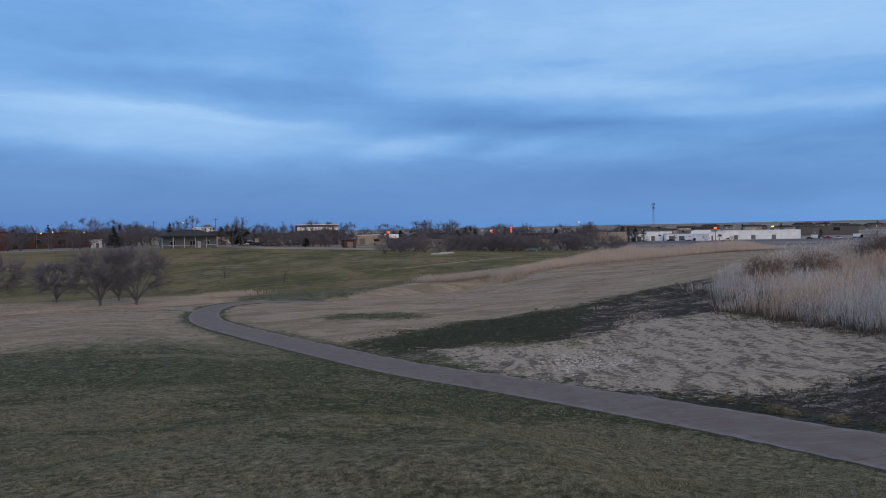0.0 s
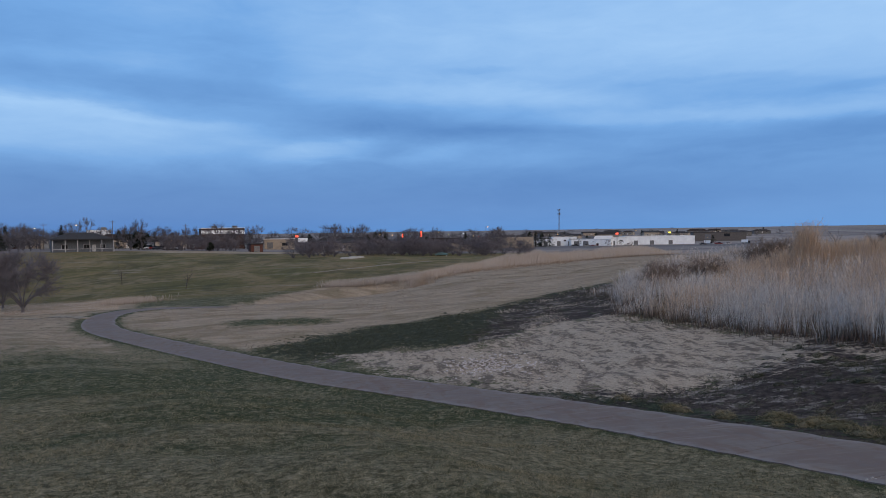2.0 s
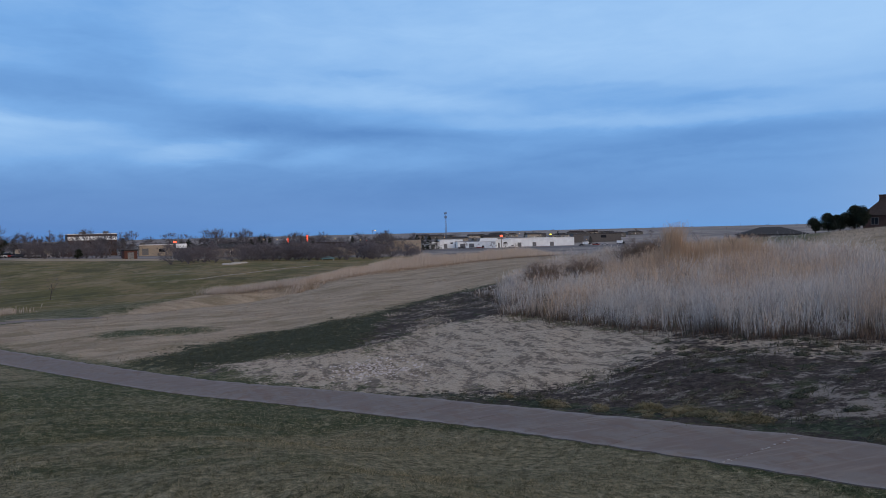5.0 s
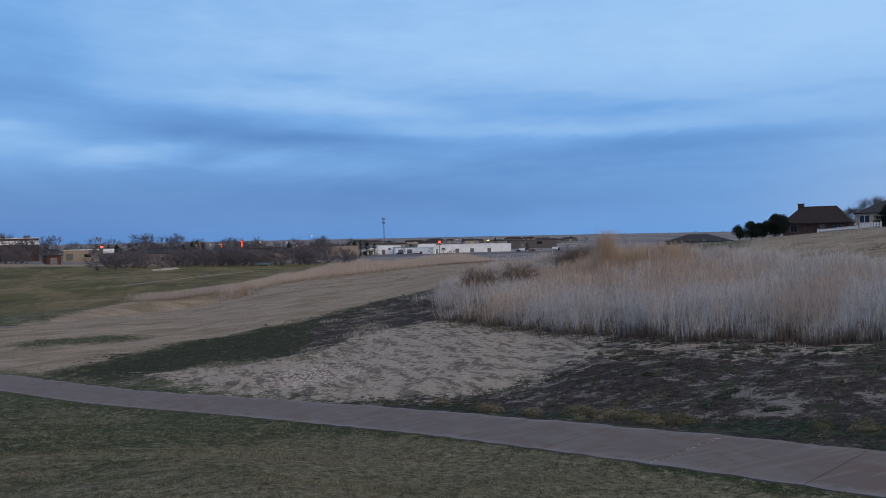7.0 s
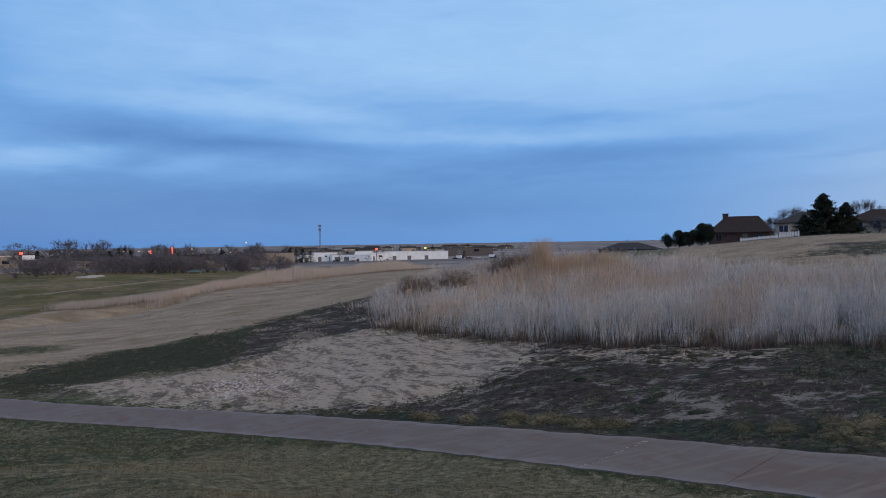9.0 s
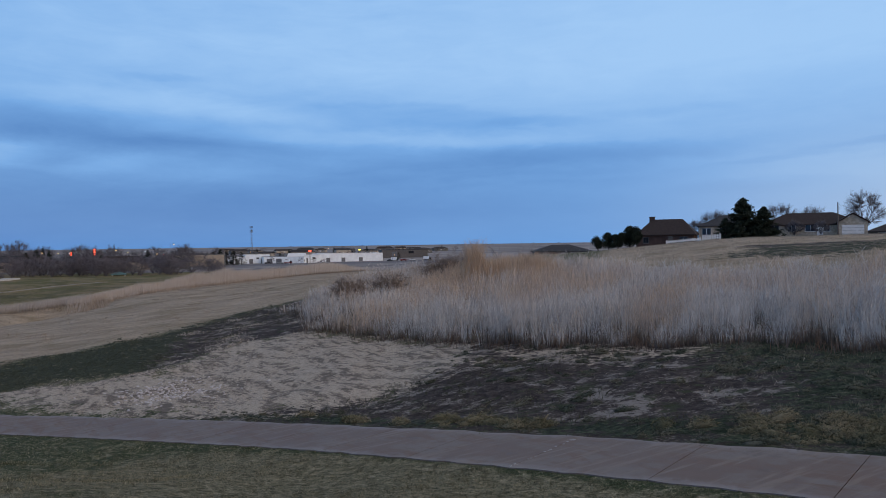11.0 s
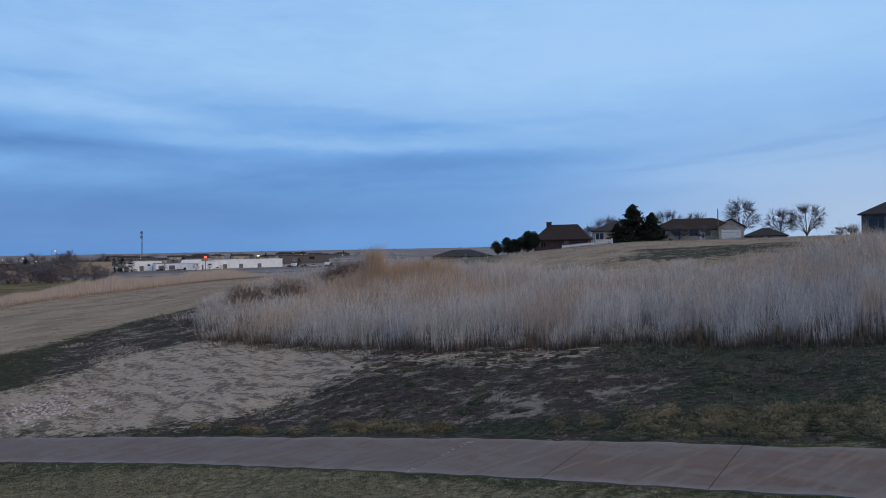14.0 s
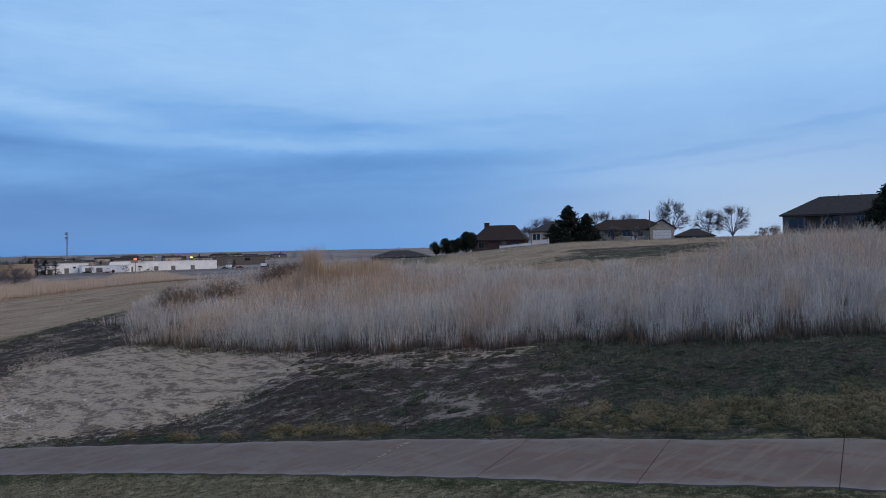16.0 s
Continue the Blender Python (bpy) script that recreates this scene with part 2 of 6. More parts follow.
# ---- materials ----
class Shader:
    def __init__(self, name, rough=0.8, metal=0.0, spec=0.3):
        self.mat = bpy.data.materials.new(name)
        self.mat.use_nodes = True
        self.nd, self.ln = self.mat.node_tree.nodes, self.mat.node_tree.links
        self.bsdf = self.nd["Principled BSDF"]
        self.bsdf.inputs["Roughness"].default_value = rough
        self.bsdf.inputs["Metallic"].default_value = metal
        self.bsdf.inputs["Specular IOR Level"].default_value = spec

    def put(self, sock, v):
        if isinstance(v, tuple):
            sock.default_value = (*v, 1) if len(v) == 3 and sock.type == "RGBA" else v
        elif isinstance(v, (int, float)):
            sock.default_value = v
        else:
            self.ln.new(v, sock)

    def pos(self, sx=1.0, sy=1.0, sz=1.0, turn=0.0):
        g = self.nd.new("ShaderNodeNewGeometry").outputs["Position"]
        mp = self.nd.new("ShaderNodeMapping")
        mp.inputs["Scale"].default_value = (sx, sy, sz)
        mp.inputs["Rotation"].default_value = (0, 0, radians(turn))
        self.ln.new(g, mp.inputs[0])
        return mp.outputs[0]

    def local(self):
        return self.nd.new("ShaderNodeTexCoord").outputs["Object"]

    def noise(self, vec, scale, detail=4.0, rough=0.55, dist=0.0):
        n = self.nd.new("ShaderNodeTexNoise")
        n.inputs["Scale"].default_value, n.inputs["Detail"].default_value = scale, detail
        n.inputs["Roughness"].default_value, n.inputs["Distortion"].default_value = rough, dist
        self.ln.new(vec, n.inputs["Vector"])
        return n.outputs["Fac"]

    def math(self, op, a, b=0.0, clamp=False):
        n = self.nd.new("ShaderNodeMath")
        n.operation, n.use_clamp = op, clamp
        self.put(n.inputs[0], a), self.put(n.inputs[1], b)
        return n.outputs[0]

    def ramp(self, v, lo, hi, a=0.0, b=1.0):
        n = self.nd.new("ShaderNodeMapRange")
        n.interpolation_type = "SMOOTHSTEP"
        for i, x in enumerate((v, lo, hi, a, b)):
            self.put(n.inputs[i], x)
        return n.outputs[0]

    def mix(self, f, a, b, blend="MIX"):
        n = self.nd.new("ShaderNodeMix")
        n.data_type, n.blend_type = "RGBA", blend
        self.put(n.inputs[0], f), self.put(n.inputs[6], a), self.put(n.inputs[7], b)
        return n.outputs[2]

    def attr(self, name):
        n = self.nd.new("ShaderNodeAttribute")
        n.attribute_name = name
        return n.outputs["Fac"]

    def island(self):
        return self.nd.new("ShaderNodeNewGeometry").outputs["Random Per Island"]

    def each(self):
        return self.nd.new("ShaderNodeObjectInfo").outputs["Random"]

    def bump(self, h, strength=0.4, distance=0.02):
        n = self.nd.new("ShaderNodeBump")
        n.inputs["Strength"].default_value, n.inputs["Distance"].default_value = strength, distance
        self.ln.new(h, n.inputs["Height"])
        self.ln.new(n.outputs[0], self.bsdf.inputs["Normal"])

    def done(self, colour, rough=None):
        self.put(self.bsdf.inputs["Base Color"], colour)
        if rough is not None:
            self.put(self.bsdf.inputs["Roughness"], rough)
        return self.mat


def plain(name, colour, rough=0.7, metal=0.0, grain=3.0, amount=0.35, fine=40.0):
    """A painted or raw surface with blotches and fine grain."""
    s = Shader(name, rough, metal)
    p = s.local()
    n = s.math("ADD", s.math("MULTIPLY", s.noise(p, grain), 0.7), s.math("MULTIPLY", s.noise(p, fine, 2), 0.3))
    lo, hi = tuple(c * (1 - amount) for c in colour), tuple(min(1, c * (1 + amount)) for c in colour)
    return s.done(s.mix(s.ramp(n, 0.3, 0.7), lo, hi))


def glow(name, colour, strength):
    s = Shader(name, 0.5)
    s.bsdf.inputs["Emission Color"].default_value = (*colour, 1)
    s.bsdf.inputs["Emission Strength"].default_value = strength
    return s.done(colour)


LAWN_GREEN, LAWN_TAN, LAWN_STRAW = (0.048, 0.066, 0.028), (0.182, 0.166, 0.106), (0.40, 0.352, 0.245)


def lawn_colour(s):
    """Winter turf: green, olive and straw in drifts, the same for the sheet and for the blades on it."""
    p = s.pos()
    drift = s.math("ADD", s.math("MULTIPLY", s.noise(s.pos(0.16, 0.34, 0.3, 20), 1.0, 3), 0.40), s.math("MULTIPLY", s.noise(p, 0.9, 6, 0.66), 0.60))
    drift = s.math("ADD", drift, s.math("MULTIPLY", s.attr("patch"), 0.21))
    c = s.mix(s.ramp(drift, 0.41, 0.57), LAWN_GREEN, LAWN_TAN)
    c = s.mix(s.math("MULTIPLY", s.ramp(s.noise(p, 2.7, 6, 0.72), 0.48, 0.68), 0.55), c, LAWN_STRAW)
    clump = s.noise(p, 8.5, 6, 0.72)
    # Near-black gaps between clumps: their shade is part of the turf colour.
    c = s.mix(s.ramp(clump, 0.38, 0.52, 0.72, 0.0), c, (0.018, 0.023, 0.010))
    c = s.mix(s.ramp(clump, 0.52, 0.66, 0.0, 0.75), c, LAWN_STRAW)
    # Fine dark speckle paints the small shadows between blades.
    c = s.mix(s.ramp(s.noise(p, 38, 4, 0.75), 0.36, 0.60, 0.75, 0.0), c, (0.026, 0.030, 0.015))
    return s.mix(s.ramp(s.noise(p, 55, 3, 0.7), 0.55, 0.72, 0.0, 0.6), c, LAWN_STRAW)


def ground_material():
    s = Shader("ground_cover", 0.95, 0, 0.1)
    p = s.pos()
    fine, mid, big = s.noise(p, 26, 3, 0.7), s.noise(p, 5.5, 5, 0.65), s.noise(p, 0.9, 5, 0.6)
    mat = s.noise(s.pos(1.0, 0.75, 0.4, -30), 1.5, 6, 0.68, 0.3)
    edge = s.math("MULTIPLY", s.math("SUBTRACT", s.math("ADD", s.math("MULTIPLY", mat, 0.6), s.math("MULTIPLY", mid, 0.4)), 0.5), 2.4)

    def cover(name, k=1.6, lo=0.42, hi=0.58):
        return s.ramp(s.math("ADD", s.attr(name), s.math("MULTIPLY", edge, k)), lo, hi)

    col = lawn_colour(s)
    # distant fields, paled and greyed to carry haze in their colour
    field = s.noise(s.pos(0.004, 0.012, 0.01, 10), 1.0, 4)
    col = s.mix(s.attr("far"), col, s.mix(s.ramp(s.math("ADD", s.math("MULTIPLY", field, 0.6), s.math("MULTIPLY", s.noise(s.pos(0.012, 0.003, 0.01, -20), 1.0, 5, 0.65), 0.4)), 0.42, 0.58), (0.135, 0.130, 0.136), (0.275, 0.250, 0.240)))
    # fairways
    fair = s.mix(s.ramp(s.noise(s.pos(0.05, 0.024, 0.03, 12), 1.0, 6, 0.65, 1.2), 0.4, 0.58), (0.105, 0.096, 0.036), (0.185, 0.145, 0.074))
    fair = s.mix(s.math("MULTIPLY", s.ramp(s.noise(s.pos(0.03, 0.14, 0.1, 4), 1.0, 4), 0.5, 0.66), 0.6), fair, (0.185, 0.140, 0.080))
    fair = s.mix(s.ramp(s.noise(s.pos(0.07, 0.035, 0.1, -18), 1.0, 6, 0.68, 0.8), 0.50, 0.62, 0.0, 0.6), fair, (0.042, 0.048, 0.022))
    fair = s.mix(s.ramp(s.noise(s.pos(0.13, 0.05, 0.1, 20), 1.0, 6, 0.7, 0.6), 0.52, 0.64, 0.0, 0.7), fair, (0.215, 0.170, 0.105))
    fair = s.mix(s.math("MULTIPLY", s.ramp(s.noise(s.pos(0.05, 0.30, 0.1, 8), 1.0, 5, 0.6, 0.5), 0.58, 0.68), 0.55), fair, (0.27, 0.235, 0.19))
    fair = s.mix(s.ramp(s.noise(s.pos(0.7, 0.35, 0.3, 10), 1.0, 6, 0.7), 0.46, 0.66, 0.0, 0.5), fair, (0.055, 0.058, 0.028))
    col = s.mix(cover("golf", 0.5, 0.35, 0.65), col, fair)
    # mown bank
    mown = s.mix(s.ramp(s.noise(s.pos(0.25, 0.9, 0.5, -38), 1.3, 6, 0.6), 0.32, 0.68), (0.262, 0.210, 0.158), (0.372, 0.306, 0.236))
    mown = s.mix(s.math("MULTIPLY", s.ramp(s.noise(s.pos(0.3, 0.42, 0.5, -30), 0.6, 5, 0.62, 0.5), 0.46, 0.66), 0.55), mown, (0.155, 0.130, 0.078))
    mown = s.mix(s.math("MULTIPLY", s.ramp(mid, 0.48, 0.68), 0.5), mown, (0.14, 0.115, 0.075))
    mown = s.mix(s.ramp(s.noise(p, 2.2, 6, 0.7), 0.56, 0.70, 0.0, 0.5), mown, (0.44, 0.37, 0.29))
    col = s.mix(cover("mown", 0.7, 0.35, 0.65), col, mown)
    # lush strip
    green = s.mix(s.ramp(mid, 0.35, 0.65), (0.024, 0.030, 0.017), (0.052, 0.056, 0.034))
    green = s.mix(s.ramp(s.noise(s.pos(1.6, 0.6, 0.4, -40), 2.0, 6, 0.7), 0.56, 0.66, 0.0, 0.7), green, (0.15, 0.128, 0.095))
    col = s.mix(cover("lush", 1.4), col, green)
    rank = s.mix(s.ramp(mid, 0.38, 0.62), (0.014, 0.021, 0.012), (0.042, 0.054, 0.032))
    rank = s.mix(s.math("MULTIPLY", s.ramp(s.noise(p, 1.7, 6, 0.68), 0.49, 0.59), 0.9), rank, s.mix(mid, (0.026, 0.020, 0.020), (0.062, 0.050, 0.047)))
    rank = s.mix(s.ramp(s.math("ADD", s.math("MULTIPLY", s.noise(p, 17, 4, 0.7), 0.6), s.math("MULTIPLY", mid, 0.4)), 0.53, 0.64, 0.0, 0.75), rank, (0.150, 0.140, 0.105))
    earth_cover = cover("rank", 0.9)
    # bare wet earth with mats of thatch
    soil = s.mix(s.ramp(mid, 0.35, 0.7), (0.026, 0.021, 0.020), (0.080, 0.064, 0.059))
    thatch = s.mix(fine, (0.12, 0.107, 0.098), (0.32, 0.288, 0.262))
    soil = s.mix(s.ramp(s.math("ADD", s.math("MULTIPLY", s.noise(p, 3.3, 6, 0.7), 0.6), s.math("ADD", s.math("MULTIPLY", s.noise(p, 14, 4, 0.7), 0.4), s.math("MULTIPLY", s.math("SUBTRACT", big, 0.5), 0.7))), 0.51, 0.62), soil, thatch)
    soil = s.mix(s.ramp(s.noise(p, 1.4, 6, 0.68), 0.55, 0.64), soil, s.mix(mid, (0.020, 0.027, 0.014), (0.060, 0.066, 0.037)))
    col = s.mix(cover("soil", 1.0), col, soil)
    col = s.mix(earth_cover, col, rank)
    # straw mats, torn in long slanting shreds with wet earth between
    shred = s.math("ADD", s.math("MULTIPLY", s.noise(s.pos(2.2, 0.65, 0.4, -46), 1.0, 7, 0.7, 0.4), 0.58), s.math("MULTIPLY", s.noise(p, 4.2, 6, 0.72), 0.42))
    pale = s.mix(s.ramp(fine, 0.3, 0.7), (0.295, 0.248, 0.198), (0.51, 0.438, 0.356))
    pale = s.mix(s.ramp(s.noise(p, 9, 5, 0.7), 0.50, 0.66, 0.0, 0.65), pale, (0.17, 0.142, 0.118))
    pale = s.mix(s.ramp(shred, 0.475, 0.56, 0.0, 0.85), pale, s.mix(mid, (0.055, 0.045, 0.042), (0.16, 0.135, 0.118)))
    pale = s.mix(s.ramp(s.math("ADD", s.math("MULTIPLY", s.noise(p, 19, 5, 0.75), 0.6), s.math("MULTIPLY", mid, 0.4)), 0.55, 0.66, 0.0, 0.7), pale, (0.085, 0.070, 0.062))
    col = s.mix(cover("pale", 1.2), col, pale)
    s.bump(s.math("ADD", s.math("MULTIPLY", fine, 0.35), s.math("MULTIPLY", s.math("ADD", mid, s.noise(p, 9, 4, 0.65)), 0.45)), 0.85, 0.12)
    return s.done(col)


def concrete_material():
    s = Shader("trail_concrete", 0.75, 0, 0.35)
    p = s.pos()
    a = s.noise(p, 0.8, 5, 0.6)
    b = s.noise(s.pos(2.2, 0.7, 1, 0), 1.3, 6, 0.66, 0.4)
    c = s.mix(s.ramp(a, 0.40, 0.6), (0.122, 0.075, 0.052), (0.164, 0.136, 0.123))
    c = s.mix(s.math("MULTIPLY", s.ramp(b, 0.46, 0.62), 0.8), c, (0.130, 0.074, 0.048))
    c = s.mix(s.math("MULTIPLY", s.ramp(s.noise(s.pos(1.2, 1.2, 1), 2.1, 6, 0.7), 0.52, 0.68), 0.6), c, (0.100, 0.075, 0.066))
    worn = s.math("ADD", s.attr("across"), s.math("MULTIPLY", s.math("SUBTRACT", s.noise(p, 2.2, 5, 0.65), 0.5), 1.6))
    c = s.mix(s.math("MULTIPLY", s.ramp(worn, 0.5, 1.15), 0.75), c, (0.235, 0.215, 0.21))
    c = s.mix(s.math("MULTIPLY", s.ramp(s.noise(s.pos(0.35, 3.2, 1, 28), 2.6, 5), 0.50, 0.66), 0.6), c, (0.215, 0.165, 0.13))
    c = s.mix(s.math("MULTIPLY", s.each(), 0.2), c, (0.18, 0.155, 0.145))
    c = s.mix(s.math("MULTIPLY", s.noise(p, 60, 2), 0.3), c, (0.09, 0.076, 0.072))
    c = s.mix(s.ramp(s.noise(p, 7, 6, 0.75), 0.58, 0.74, 0.0, 0.45), c, (0.075, 0.058, 0.05))
    c = s.mix(s.ramp(s.noise(p, 23, 3, 0.6), 0.68, 0.76, 0.0, 0.6), c, (0.26, 0.22, 0.19))
    s.bump(s.noise(p, 90, 3), 0.25, 0.004)
    return s.done(c, s.ramp(a, 0.3, 0.7, 0.62, 0.85))


def stalk_material(name, low, pale, warm, share, grey, dapple=0.0):
    """Dry stems: each its own shade between a bleached and a warm straw, foot darkened by painted shade."""
    s = Shader(name, 0.8, 0, 0.2)
    s.bsdf.inputs["Subsurface Weight"].default_value = 0.0
    drift = s.noise(s.pos(1, 1, 0.12), 0.42, 4, 0.6)
    f = s.math("ADD", s.math("SUBTRACT", s.math("MULTIPLY", drift, 2.4), 0.42), s.math("MULTIPLY", s.island(), 0.45))
    f = s.math("ADD", f, s.attr("warm"))
    c = s.mix(s.ramp(f, share - 0.12, share + 0.18), pale, warm)
    c = s.mix(s.math("MULTIPLY", s.ramp(s.attr("tone"), 0.45, 0.95), 0.75), c, grey)
    c = s.mix(s.math("MULTIPLY", s.ramp(s.attr("tone"), 0.3, 0.0), 0.5), c, warm)
    # Blotches and foot take the low colour: shade among stems put into colour.
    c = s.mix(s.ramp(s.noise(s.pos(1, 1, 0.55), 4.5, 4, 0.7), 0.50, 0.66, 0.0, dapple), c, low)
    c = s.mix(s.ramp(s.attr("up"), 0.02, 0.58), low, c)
    return s.done(c)


MAT_GROUND = ground_material()
MAT_TRAIL = concrete_material()
MAT_JOINT = plain("trail_bed", (0.07, 0.058, 0.055), 0.9)
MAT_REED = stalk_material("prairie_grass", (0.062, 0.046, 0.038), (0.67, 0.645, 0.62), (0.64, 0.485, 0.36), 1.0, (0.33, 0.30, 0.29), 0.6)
MAT_CREST = stalk_material("crest_grass", (0.20, 0.135, 0.09), (0.58, 0.50, 0.43), (0.50, 0.39, 0.29), 1.15, (0.46, 0.41, 0.36))
MAT_BARK = plain("bark", (0.070, 0.057, 0.056), 0.9, 0, 4, 0.4)
MAT_TWIG = plain("bare_twigs", (0.090, 0.074, 0.078), 0.9, 0, 2, 0.3)
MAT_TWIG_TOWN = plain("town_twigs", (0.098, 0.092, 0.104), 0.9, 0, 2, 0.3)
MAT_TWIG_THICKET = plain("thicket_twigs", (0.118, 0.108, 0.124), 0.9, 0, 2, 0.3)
MAT_TWIG_PALE = plain("pale_twigs", (0.15, 0.125, 0.115), 0.9, 0, 2, 0.3)
MAT_NEEDLE = plain("conifer_needles", (0.014, 0.022, 0.013), 0.85, 0, 1.5, 0.5)


def blade_material():
    s = Shader("turf_blades", 0.8, 0, 0.2)
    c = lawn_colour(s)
    r = s.attr("tone")
    c = s.mix(s.math("MULTIPLY", s.ramp(r, 0.55, 1.0), 0.75), c, (0.40, 0.36, 0.245))
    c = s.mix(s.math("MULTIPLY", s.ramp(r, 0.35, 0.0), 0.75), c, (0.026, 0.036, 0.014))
    return s.done(c)


MAT_BLADE = blade_material()


# ---- ground ----
def inside(poly, x, y):
    """Signed distance to the edge of a polygon, positive within."""
    p = np.array(poly, float)
    q = np.roll(p, -1, 0)
    d2 = np.full(len(x), 1e9)
    odd = np.zeros(len(x), bool)
    for (ax, ay), (bx, by) in zip(p, q):
        ex, ey = bx - ax, by - ay
        t = np.clip(((x - ax) * ex + (y - ay) * ey) / (ex * ex + ey * ey), 0, 1)
        d2 = np.minimum(d2, (x - ax - t * ex) ** 2 + (y - ay - t * ey) ** 2)
        odd ^= ((ay > y) != (by > y)) & (x < ex * (y - ay) / (ey if abs(ey) > 1e-9 else 1e-9) + ax)
    return np.where(odd, 1, -1) * np.sqrt(d2)


def soft(d, w):
    return np.clip(0.5 + d / (2 * w), 0, 1)


PALE = [(-0.5, 31.5), (1.6, 31.7), (5.4, 29.6), (7.6, 33), (9.6, 35), (12.7, 34), (13.6, 30), (14.4, 22), (12.8, 19.5), (11, 18.4), (8.1, 17.6), (5.8, 18.8), (3.6, 21.7), (1.6, 25)]
LUSH = [(-4.6, 33), (-2.8, 36.5), (0.4, 41), (3, 41.5), (8, 44.5), (13.7, 50), (19.5, 53), (17, 45), (14.9, 41), (9.1, 37), (5.5, 30.4), (1.7, 32.4), (-1.4, 29.5)]
SOIL_A = [(4.2, 20.5), (6.8, 18.9), (9.4, 18.1), (12.6, 20.5), (14.6, 24), (17.2, 16.5), (16.6, 10.5), (14.4, 6.5), (10.2, 5.5), (8.5, 9), (7, 13)]
SOIL_B = [(10.5, 46), (19.2, 52), (16, 40), (14.2, 35), (9.7, 35.5), (4.4, 29.9), (-1, 29.5), (5.4, 31.6)]
VERGE = [(3.6, 22.2), (6.3, 17.2), (8.1, 12.4), (9.4, 8.6), (10.4, 5.2), (11.2, 2), (11.6, -1), (11.8, -9), (13.6, -9), (13.4, 0), (12.6, 4.4), (10.8, 7.4), (9.3, 10), (7.2, 14.8), (5.2, 19.6)]
RANK = [(9.4, 7.6), (10.6, 7.6), (13.4, 8.8), (15.4, 12.4), (16.6, 14), (19.2, 12), (19.5, -9), (11.4, -9), (11, 0)]
MOWN = [(-4.8, 34), (-2.8, 36.5), (0.4, 41), (8, 44.5), (13.7, 50), (19.2, 53), (23, 58), (34, 74), (48, 84), (44, 100), (30, 104), (10, 92), (-3, 90), (-12, 74), (-17, 62), (-15.5, 50), (-10, 42)]

OLIVE = [(44, 38), (58, 42), (74, 33), (66, 26), (48, 27)]
THATCH = [(14.6, 20.5), (16.4, 17), (17.3, 14), (15, 12.3), (13.4, 15), (12.6, 18.5)]
RISE = [(36, 40), (28, 24), (26, 19), (28, 15), (33, 13), (48, 16), (110, 10), (150, 60), (110, 110), (60, 62)]
DITCH = [(56, 39), (64, 35), (70, 31), (72, 33), (64, 40), (57, 44)]


GREENER = [(-3.4, 15.6, 2.6, 0.9, 0.7), (0.0, 15.2, 1.5, 0.8, 0.8), (-2.0, 11.1, 1.8, 0.7, 0.8), (-10.4, 23.9, 2.5, 1.2, 0.8), (-5.0, 12.5, 2.2, 0.9, 0.7), (-3.2, 9.6, 1.2, 0.6, 0.5), (-12.9, 24.5, 5, 2.6, 1.6), (-0.7, 18.6, 3.6, 2.0, 1.5), (2.2, 22.4, 1.8, 2.6, 0.7), (-6.0, 26.5, 5, 2.2, 0.7), (-7.7, 21.8, 3.4, 1.6, 0.8), (-2.3, 15.6, 2.6, 1.2, 0.8), (3.0, 16.4, 1.2, 1.2, 0.6), (-4.5, 46.2, 5, 1.6, 1.0), (4.6, 18.0, 0.7, 2.5, 0.7), (-20, 30, 5, 2.4, 0.8)]
STRAWIER = [(-7.6, 14.6, 3.2, 1.6, 1.0), (-22, 41, 9, 6, 1.3), (3.4, 12.0, 2.4, 2.4, 1.4), (-1.7, 8.4, 2.5, 1.6, 0.6), (5.4, 9.0, 1.8, 2.4, 1.2), (-9, 36, 4, 3, 0.8), (-3.5, 11.5, 2.4, 1.2, 0.7), (7.5, 4.5, 1.4, 3, 0.5)]


def turf_patch(x, y):
    """Where the turf is strawier (+) or greener (-)."""
    v = np.zeros(len(x))
    for patches, sign in ((STRAWIER, 1), (GREENER, -1)):
        for px, py, wx, wy, amp in patches:
            v += sign * amp * np.exp(-((x - px) / wx) ** 2 - ((y - py) / wy) ** 2)
    d, _ = to_trail(x, y)
    return v - 1.3 * np.exp(-((d - TRAIL_WIDTH / 2) / 0.38) ** 2)


